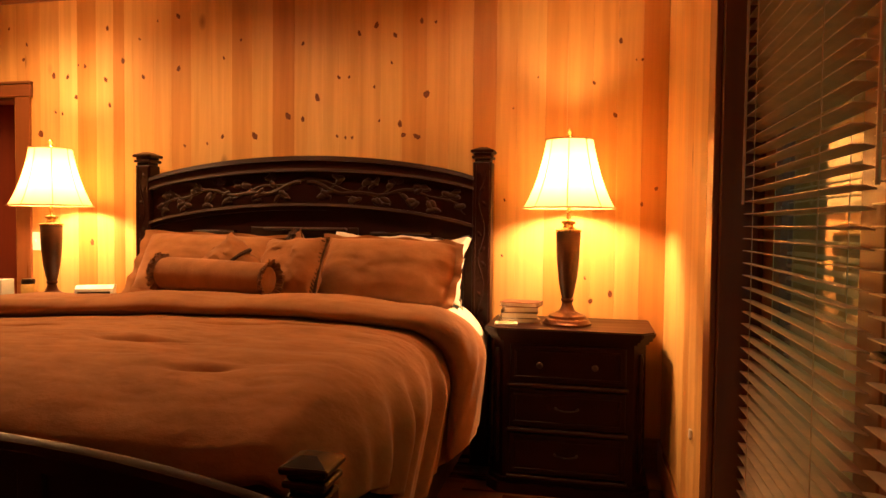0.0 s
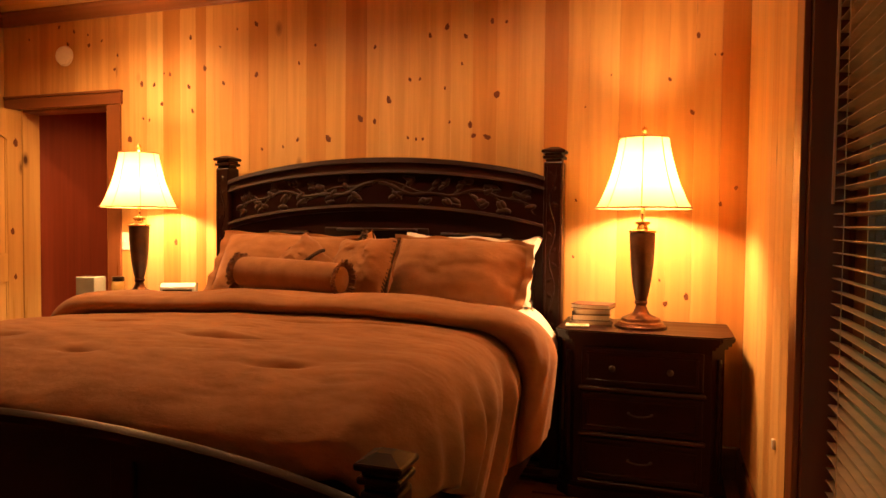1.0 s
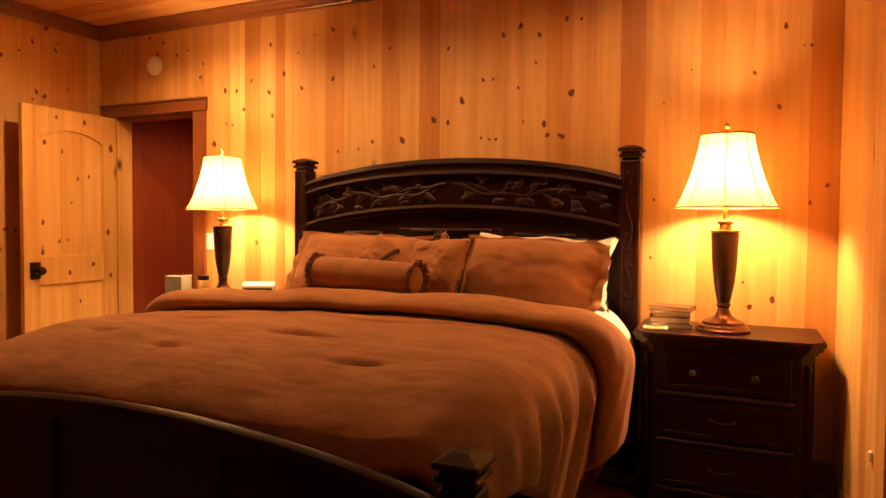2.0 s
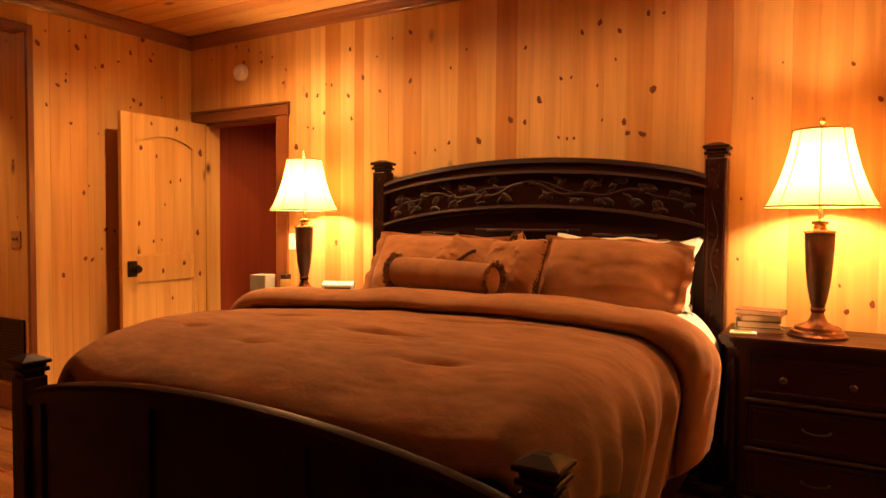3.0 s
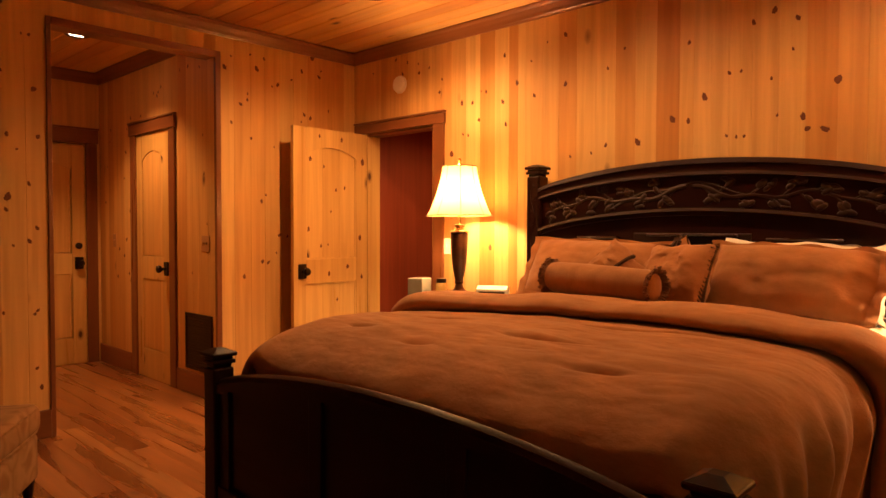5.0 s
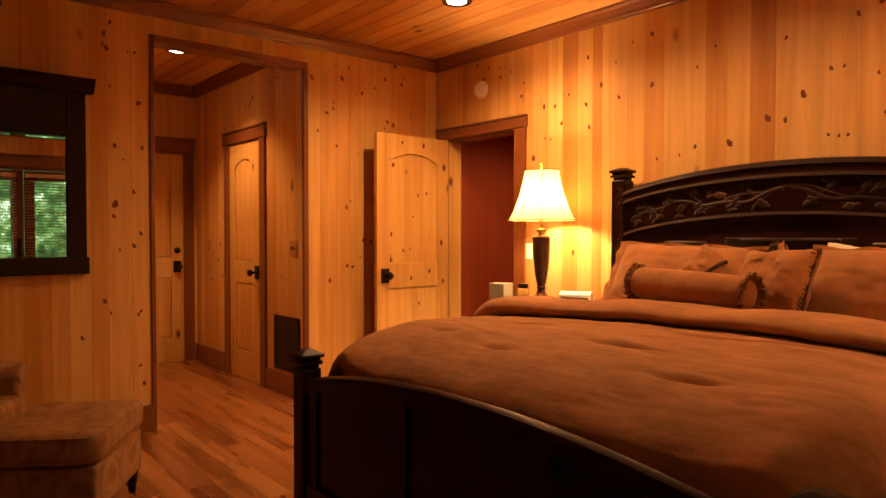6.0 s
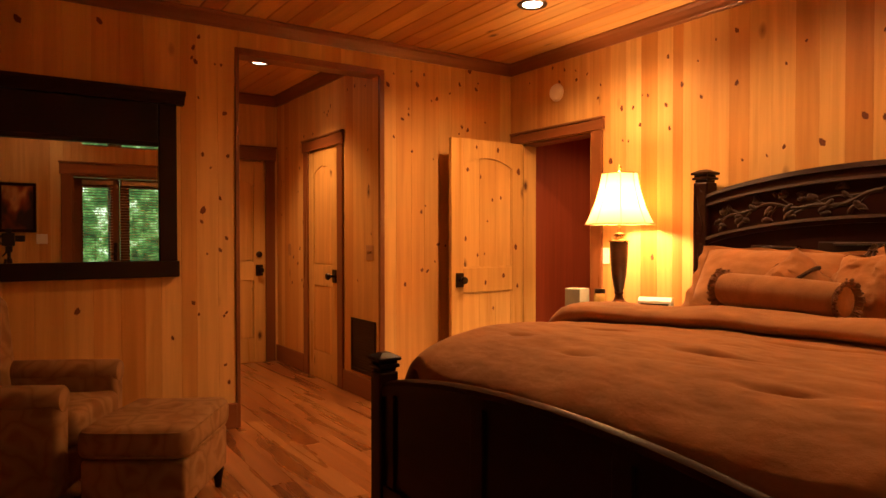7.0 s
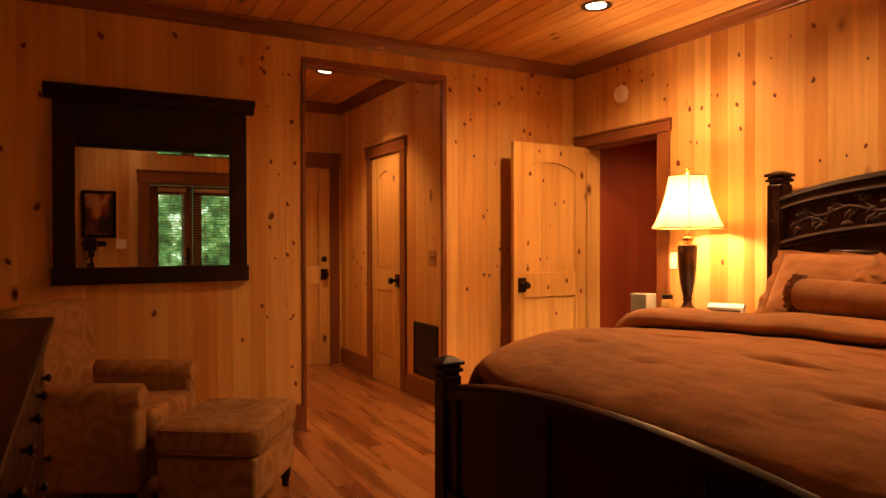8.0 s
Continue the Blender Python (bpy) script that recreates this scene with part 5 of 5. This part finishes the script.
switch_plate(pose(-3.462, YB, 1.132), 1)
TAN_PLATE = plain("tan_plate", (0.42, 0.22, 0.09), 0.45, scale=20, vary=0.08)
switch_plate(pose(-4.715, HALL_Y1, 1.147), 2, TAN_PLATE, "tan wall plate with two toggle switches")
switch_plate(pose(-6.43, HALL_Y1, 1.147), 1, TAN_PLATE, "tan wall plate with a toggle switch")
switch_plate(pose(XR, 0.385, 1.25, 0, 0, -90), 2)


def vent_grille():
    x0, x1, z0, z1 = -5.04, -4.62, 0.19, 0.618
    t = thing("vent_grille", "dark metal return-air grille low on the passage wall", "vent", pose((x0 + x1) / 2, HALL_Y1, z0))
    back = t.matrix_world.inverted()
    for lo, hi in (((x0, HALL_Y1 - 0.012, z0), (x1, HALL_Y1 - 0.0005, z0 + 0.025)), ((x0, HALL_Y1 - 0.012, z1 - 0.025), (x1, HALL_Y1 - 0.0005, z1)),
                   ((x0, HALL_Y1 - 0.012, z0 + 0.025), (x0 + 0.025, HALL_Y1 - 0.0005, z1 - 0.025)), ((x1 - 0.025, HALL_Y1 - 0.012, z0 + 0.025), (x1, HALL_Y1 - 0.0005, z1 - 0.025))):
        part("frame_bar", box(lo, hi, 0.003), BRONZE, t).matrix_local = back
    part("backing", box((x0 + 0.025, HALL_Y1 - 0.003, z0 + 0.025), (x1 - 0.025, HALL_Y1 - 0.0005, z1 - 0.025)), BRONZE, t).matrix_local = back
    n = 18
    for i in range(n):
        zz = z0 + 0.03 + (z1 - z0 - 0.06) * (i + 0.5) / n
        part("slat", prism(bmesh.new(), [(HALL_Y1 - 0.004, zz + 0.006), (HALL_Y1 - 0.011, zz - 0.006), (HALL_Y1 - 0.010, zz - 0.008), (HALL_Y1 - 0.0035, zz + 0.004)], x0 + 0.025, x1 - 0.025, "x"), BRONZE, t).matrix_local = back


vent_grille()

# ---- small things on the night stands ----
def book(label, w, d, h, m, cover):
    t = thing("book", label, "book", m, "books on the night stand")
    cm = plain("book_cover", cover, 0.5, scale=30, vary=0.15)
    part("cover", add_box(add_box(add_box(bmesh.new(), (-w / 2, -d / 2, 0), (w / 2, d / 2, 0.003)), (-w / 2, -d / 2, h - 0.003), (w / 2, d / 2, h)), (-w / 2, -d / 2, 0.0031), (-w / 2 + 0.003, d / 2, h - 0.0031)), cm, t)
    part("page_block", box((-w / 2 + 0.004, -d / 2 + 0.004, 0.0032), (w / 2 - 0.004, d / 2 - 0.004, h - 0.0032)), PAPER, t, "cream page block")


PAPER = plain("book_paper", (0.72, 0.66, 0.52), 0.8, scale=80, vary=0.1)
zt = 0.786
book("thin pale-covered book at the foot of a stack", 0.15, 0.19, 0.018, pose(-0.357, 3.37, zt, 0, 0, -76), (0.55, 0.50, 0.40))
book("dark brown book lying in a stack", 0.145, 0.18, 0.030, pose(-0.360, 3.37, zt + 0.0185, 0, 0, -82), (0.045, 0.035, 0.03))
book("tan book lying in a stack", 0.14, 0.17, 0.026, pose(-0.354, 3.375, zt + 0.049, 0, 0, -78), (0.40, 0.26, 0.13))
book("reddish-brown book lying on top of a stack", 0.14, 0.19, 0.022, pose(-0.347, 3.375, zt + 0.0755, 0, 0, -98), (0.16, 0.055, 0.025))
coaster = thing("coaster", "square cream coaster with a tan middle", "coaster", pose(-0.405, 3.225, zt, 0, 0, 6))
part("tile", box((-0.055, -0.04, 0), (0.055, 0.04, 0.010), 0.003), PAPER, coaster)
part("picture", box((-0.038, -0.024, 0.0101), (0.038, 0.024, 0.0115)), plain("tan_print", (0.40, 0.22, 0.08), 0.6), coaster, "tan printed middle")

tissue = thing("tissue_box", "square grey-green box with an opening on top", "tissue box", pose(-3.375, 3.23, zt, 0, 0, 12))
part("box_body", box((-0.06, -0.06, 0), (0.06, 0.06, 0.135), 0.005), plain("grey_box", (0.30, 0.30, 0.24), 0.5, scale=20, vary=0.1), tissue)
part("slot", lathe([(0.028, 0.1352), (0.026, 0.137), (0.002, 0.137)], 18), ESPRESSO, tissue, "dark oval slot")
jar = thing("candle_jar", "small glass candle jar with a dark lid", "candle", pose(-3.29, 3.36, zt))
part("glass_body", lathe([(0.036, 0), (0.040, 0.01), (0.040, 0.09), (0.034, 0.10)], 24), plain("amber_wax", (0.42, 0.26, 0.08), 0.25, scale=10, vary=0.2), jar, smooth=True)
part("lid", lathe([(0.037, 0.1002), (0.037, 0.125), (0.033, 0.13), (0.002, 0.131)], 24), BRONZE, jar, "dark metal lid", True)
clock = thing("clock_radio", "low white clock radio on the night stand", "clock", pose(-2.84, 3.38, zt, 0, 0, 30))
part("case", prism(bmesh.new(), [(-0.06, 0), (0.06, 0), (0.06, 0.10), (-0.02, 0.105), (-0.06, 0.085)], -0.10, 0.10, "x"), PLASTER, clock)
part("display", box((-0.085, -0.0615, 0.02), (0.085, -0.0602, 0.07), 0.0), plain("display_dark", (0.03, 0.025, 0.02), 0.2), clock, "dark display panel")


# ---- picture on the right wall ----
def framed_picture():
    y0, y1, z0, z1 = -0.05, 0.33, 1.33, 1.91
    t = thing("framed_picture", "dark-framed painting in warm red and brown shapes", "picture", pose(XR, (y0 + y1) / 2, z0))
    back = t.matrix_world.inverted()
    x = XR - 0.001
    for lo, hi in (((x - 0.025, y0, z0), (x, y1, z0 + 0.035)), ((x - 0.025, y0, z1 - 0.035), (x, y1, z1)), ((x - 0.025, y0, z0 + 0.035), (x, y0 + 0.035, z1 - 0.035)), ((x - 0.025, y1 - 0.035, z0 + 0.035), (x, y1, z1 - 0.035))):
        part("frame_bar", box(lo, hi, 0.004), ESPRESSO, t).matrix_local = back
    m, n, l, p = material("painted_canvas")
    v = n.new("ShaderNodeTexNoise")
    v.inputs["Scale"].default_value, v.inputs["Detail"].default_value = 5.0, 2
    l.new(mapped(n, l, (1, 1, 0.6), False), v.inputs["Vector"])
    r = ramp(n, [(0.35, (0.03, 0.015, 0.01)), (0.48, (0.25, 0.05, 0.02)), (0.58, (0.55, 0.30, 0.12)), (0.68, (0.12, 0.10, 0.08))])
    l.new(v.outputs["Fac"], r.inputs[0])
    l.new(r.outputs[0], p.inputs["Base Color"])
    part("canvas", box((x - 0.012, y0 + 0.035, z0 + 0.035), (x - 0.002, y1 - 0.035, z1 - 0.035)), m, t, "painted canvas").matrix_local = back


framed_picture()


# ---- the tripod and camcorder that the mirror shows ----
def tripod(x, y):
    t = thing("tripod", "black three-legged camera tripod standing by the wall", "tripod", pose(x, y, 0))
    blk = plain("black_plastic", (0.012, 0.011, 0.011), 0.45, scale=30, vary=0.2)
    part("column", lathe([(0.018, 0.62), (0.018, 1.10)], 14), blk, t, smooth=True)
    part("head", box((-0.035, -0.035, 1.10), (0.035, 0.035, 1.17), 0.008), blk, t)
    for i in range(3):
        a = i * math.tau / 3 + 0.5
        part("leg", tube(bmesh.new(), [(0.03 * math.cos(a), 0.03 * math.sin(a), 1.02), (0.11 * math.cos(a), 0.11 * math.sin(a), 0.5), (0.19 * math.cos(a), 0.19 * math.sin(a), 0.012)], [0.016, 0.013, 0.010], 10), blk, t, smooth=True)
    part("pan_handle", tube(bmesh.new(), [(0.03, 0, 1.13), (0.13, -0.06, 1.05)], 0.008, 8), blk, t, smooth=True)
    k = thing("camcorder", "black camcorder with raised viewfinder on the tripod", "camera", pose(x, y, 1.171))
    part("body", box((-0.05, -0.07, 0), (0.10, 0.06, 0.15), 0.012), blk, k)
    part("viewfinder", box((-0.03, -0.03, 0.151), (0.10, 0.03, 0.20), 0.008), blk, k)
    part("side_screen", box((-0.02, 0.062, 0.05), (0.0, 0.16, 0.12), 0.004), blk, k)
    part("grip_strap", tube(bmesh.new(), [(0.08, -0.075, 0.02), (0.03, -0.10, 0.07), (-0.03, -0.075, 0.12)], 0.010, 8), blk, k, smooth=True)


tripod(0.22, 0.05)

clip = thing("wall_clip", "small white plastic clip on the pine wall", "clip", pose(XR, 2.53, 0.52, 0, 0, -90))
part("clip_body", box((-0.012, -0.012, -0.018), (0.012, -0.0005, 0.018), 0.004), PLASTER, clip)


# ---- boards and planks ----
# the bed wall's boards, left to right; the narrow and the four red ones stand out
EDGES = (XL, DOOR_X0, -4.21, -4.04, -3.89, -3.74, DOOR_X1, -3.536, -3.42, -3.281, -3.15, -3.014, -2.892, -2.815, -2.756, -2.611, -2.491, -2.358, -2.228,
         -2.09, -1.958, -1.829, -1.693, -1.61, -1.518, -1.421, -1.305, -1.175, -1.048, -0.91, -0.783, -0.649, -0.523, -0.411, -0.259, -0.146, -0.015, 0.11, 0.233, XR)
for e0, e1 in zip(EDGES, EDGES[1:]):
    for z0, z1 in back_spans(e0, e1):
        red = e0 in (-2.892, -1.829, -0.649, 0.233)
        ob = new("board", board_mesh(e1 - e0 - 0.0005, z1 - z0, PINE_RED if red else PINE))
        ob.parent = wall_back
        ob.matrix_world = pose((e0 + e1) / 2, YB + B, z0)
runs(wall_left, (YF, HALL_Y0, HALL_Y1, YB), left_spans, lambda u, z: pose(XL - B, u, z, 0, 0, 90))
runs(wall_right, (YF, GD_Y0, TR_Y0, TR_Y1, GD_Y1, YB), right_spans, lambda u, z: pose(XR + B, u, z, 0, 0, -90))
runs(wall_front, (XL, XR), full, lambda u, z: pose(u, YF - B, z, 0, 0, 180))
runs(wall_hall, (HALL_X, XL - 0.02), lambda a, b: [(0, 2.70)], lambda u, z: pose(u, HALL_Y1 + B, z))
runs(wall_hall_end, (HALL_Y0, HALL_Y1), lambda a, b: [(0, 2.70)], lambda u, z: pose(HALL_X - B, u, z, 0, 0, 90))
runs(wall_hall_near, (HALL_X, XL), lambda a, b: [(0, 2.70)], lambda u, z: pose(u, HALL_Y0 - B, z, 0, 0, 180))
u = XL
while u < -2.95:
    ob = new("board", board_mesh(0.139, 2.5, RED))
    ob.parent = closet
    ob.matrix_world = pose(u + 0.07, YB + 1.25, 0)
    u += 0.14

plank_cache = {}


def plank_mesh(ln, w):
    key = (round(ln, 1), w)
    if key not in plank_cache:
        plank_cache[key] = finish(prism(bmesh.new(), [(-w / 2, -0.018), (w / 2, -0.018), (w / 2, -0.001), (w / 2 - 0.001, 0), (-w / 2 + 0.001, 0), (-w / 2, -0.001)], 0, key[0] - 0.001, "x"), "plank", FLOOR)
    return plank_cache[key]


PW = 0.125
rows_n = int((YB + 0.2 - YF) / PW) + 1
for r in range(rows_n):
    y = YF + (r + 0.5) * PW
    in_hall = HALL_Y0 - 0.1 < y < HALL_Y1 + 0.1
    x, end = (HALL_X - 0.05 if in_hall else XL - 0.05), XR + 0.02
    first = True
    while x < end:
        ln = round(rng.uniform(0.6, 2.0) if first else rng.uniform(1.2, 2.6), 1)
        first = False
        ln = min(ln, math.ceil((end - x) * 10) / 10)
        ob = new("plank", plank_mesh(ln, PW - 0.0005))
        ob.parent = floor
        ob.matrix_world = pose(x, y, 0)
        x += ln


# ---- knots that stand out on the boards: along the wall, height, radius, lean ----
KNOTS_BED = [(-2.44, 2.49, 0.018, 0), (-2.58, 2.47, 0.008, 0), (-2.03, 2.33, 0.01, 0), (-2.14, 2.23, 0.011, 0), (-2.44, 2.18, 0.018, 0), (-2.68, 2.14, 0.015, 0), (-3.32, 2.17, 0.02, 0), (-3.14, 2.23, 0.008, 0), (-1.30, 2.33, 0.016, 0), (-1.20, 2.37, 0.019, 0), (-1.09, 2.31, 0.016, 0), (-0.94, 2.38, 0.016, 0), (-0.86, 2.37, 0.01, 0), (-1.11, 2.16, 0.01, 0), (-1.36, 2.09, 0.01, 0), (-1.42, 2.09, 0.013, 0), (-1.21, 2.03, 0.01, 0), (-0.91, 1.98, 0.022, 0), (-1.55, 1.98, 0.023, 0), (-1.64, 2.29, 0.013, 0), (-1.73, 1.88, 0.023, 0), (-1.64, 1.86, 0.016, 0)]
KNOTS_BED_LOW = [(-1.94, 1.77, 0.024, 0), (-1.06, 1.82, 0.019, 0), (-1.04, 1.76, 0.016, 40), (-0.96, 1.75, 0.022, -45), (-1.18, 1.84, 0.009, 0), (-1.43, 1.76, 0.01, 0), (-1.38, 1.75, 0.01, 0), (-1.34, 1.75, 0.01, 0), (-2.25, 1.73, 0.01, 0), (-2.15, 1.77, 0.014, 0), (-2.40, 1.72, 0.011, 0), (-3.05, 1.13, 0.019, 0), (-3.42, 1.81, 0.024, -40), (-3.34, 1.72, 0.012, 0)]
KNOTS_LAMP = [(-0.01, 2.01, 0.012, 0), (0.12, 2.22, 0.015, 0), (0.23, 2.12, 0.009, 0), (0.20, 2.12, 0.006, 0), (-0.30, 2.05, 0.006, 0), (0.10, 1.84, 0.015, 0), (0.24, 1.38, 0.012, 0), (0.31, 1.46, 0.012, 0), (-0.47, 1.40, 0.009, 0), (-0.43, 1.89, 0.006, 0), (-0.48, 1.10, 0.009, 0), (0.09, 0.91, 0.018, 0), (-0.01, 0.87, 0.015, 0), (-0.04, 0.99, 0.009, 0)]
KNOTS_WEST = [(0.05, 2.49, 0.026, 0), (0.46, 2.55, 0.022, -30), (-0.34, 2.38, 0.018, 0), (-0.26, 2.11, 0.018, 0), (1.03, 2.55, 0.015, 0), (1.01, 2.39, 0.019, 0), (1.13, 2.39, 0.008, 0), (1.17, 2.39, 0.011, 0), (-0.45, 1.79, 0.018, 0), (-0.28, 1.47, 0.025, 0), (-0.42, 1.16, 0.021, 0), (1.05, 1.80, 0.015, 0), (1.21, 1.80, 0.015, 0), (1.16, 1.52, 0.015, 0), (1.05, 1.44, 0.026, 0), (1.20, 1.26, 0.015, 0), (1.02, 0.77, 0.011, 0), (1.18, 0.75, 0.011, 0), (0.86, 0.63, 0.015, 0), (0.33, 0.83, 0.022, 0)]
KNOTS_WEST_END = [(2.41, 2.42, 0.021, 0), (2.67, 2.45, 0.022, -30), (3.17, 2.62, 0.023, 0), (3.07, 2.50, 0.018, 0), (2.85, 2.36, 0.018, 0), (2.80, 2.34, 0.009, 0), (2.59, 2.21, 0.013, 0), (2.71, 1.01, 0.017, 0), (2.76, 1.00, 0.017, 60), (3.15, 2.14, 0.018, 0), (1.86, 2.66, 0.016, 0), (2.09, 2.65, 0.021, 0), (2.62, 1.93, 0.013, 0), (2.46, 2.03, 0.013, 0)]
KNOT_DARK = plain("dark_knot", (0.145, 0.036, 0.009), 0.5, scale=70, vary=0.65)
knot_meshes = []
for v in range(5):
    kr = random.Random(40 + v)
    rim = [(math.cos(i * math.tau / 18) * (0.52 + 0.06 * (v % 3) + kr.uniform(-0.13, 0.13)) * (1 - 0.22 * math.sin(i * math.tau / 18)), math.sin(i * math.tau / 18) * (1.0 + kr.uniform(-0.18, 0.18)) + 0.12) for i in range(18)]
    knot_meshes.append(finish(prism(bmesh.new(), rim, 0.0, 0.0012, "y"), "knot", KNOT_DARK))


def place_knots(wall, knots, place):
    for k, (u, h, r, lean) in enumerate(knots):
        ob = new("knot", knot_meshes[k % 5])
        ob.parent = wall
        ob.matrix_world = place(u, h) @ Matrix.Rotation(radians(lean + 17 * ((k * 7) % 5 - 2)), 4, "Y") @ Matrix.Diagonal((r * 1.15, 1, r, 1))


for knots in (KNOTS_BED, KNOTS_BED_LOW, KNOTS_LAMP):
    place_knots(wall_back, knots, lambda u, h: pose(u, YB - 0.0012, h))
for knots in (KNOTS_WEST, KNOTS_WEST_END):
    place_knots(wall_left, knots, lambda u, h: pose(XL + 0.0012, u, h, 0, 0, 90))

# smaller knots scattered over the boards of the walls that show many
def scattered(seed, u0, u1, z0, z1, count):
    r = random.Random(seed)
    return [(r.uniform(u0, u1), r.uniform(z0, z1), r.uniform(0.008, 0.019), r.choice((0, 0, -30, 35))) for _ in range(count)]


place_knots(wall_hall, [k for k in scattered(3, HALL_X + 0.1, XL - 0.15, 0.75, 2.5, 46) if not (-6.05 < k[0] < -5.16 and k[1] < 2.2)], lambda u, h: pose(u, HALL_Y1 - 0.0012, h))
place_knots(wall_left, [k for k in scattered(5, 2.42, 3.5, 0.9, 2.6, 22)] + scattered(8, -0.7, -0.3, 0.9, 2.5, 8) + scattered(9, 0.95, 1.22, 0.3, 2.6, 14), lambda u, h: pose(XL + 0.0012, u, h, 0, 0, 90))
place_knots(wall_back, scattered(12, -4.35, -3.5, 2.24, 2.6, 9) + scattered(13, -3.4, -2.7, 1.2, 2.6, 12), lambda u, h: pose(u, YB - 0.0012, h))

# knots on the open door's room side: from the hinge, height, radius
KNOTS_DOOR = [(0.49, 1.97, 0.012), (0.27, 1.96, 0.016), (0.57, 1.79, 0.016), (0.44, 1.74, 0.012), (0.05, 1.80, 0.024), (0.32, 1.56, 0.012), (0.23, 1.58, 0.012), (0.37, 1.39, 0.008), (0.59, 1.25, 0.016), (0.08, 1.18, 0.02), (0.47, 1.12, 0.012), (0.40, 1.13, 0.008), (0.21, 0.95, 0.016), (0.40, 0.90, 0.016), (0.06, 0.86, 0.016), (0.31, 0.69, 0.012)]
for k, (u, h, r) in enumerate(KNOTS_DOOR):
    flat = 0.13 < u < 0.65 and (h < 0.82 or 1.03 < h < 1.88)
    ob = new("knot", knot_meshes[k % 5])
    ob.parent = door_1
    ob.matrix_local = Matrix.Translation((u, (0.024 if flat else 0.036) + 0.0001, h)) @ Matrix.Diagonal((r * 1.25, 1, r * 1.2, 1))
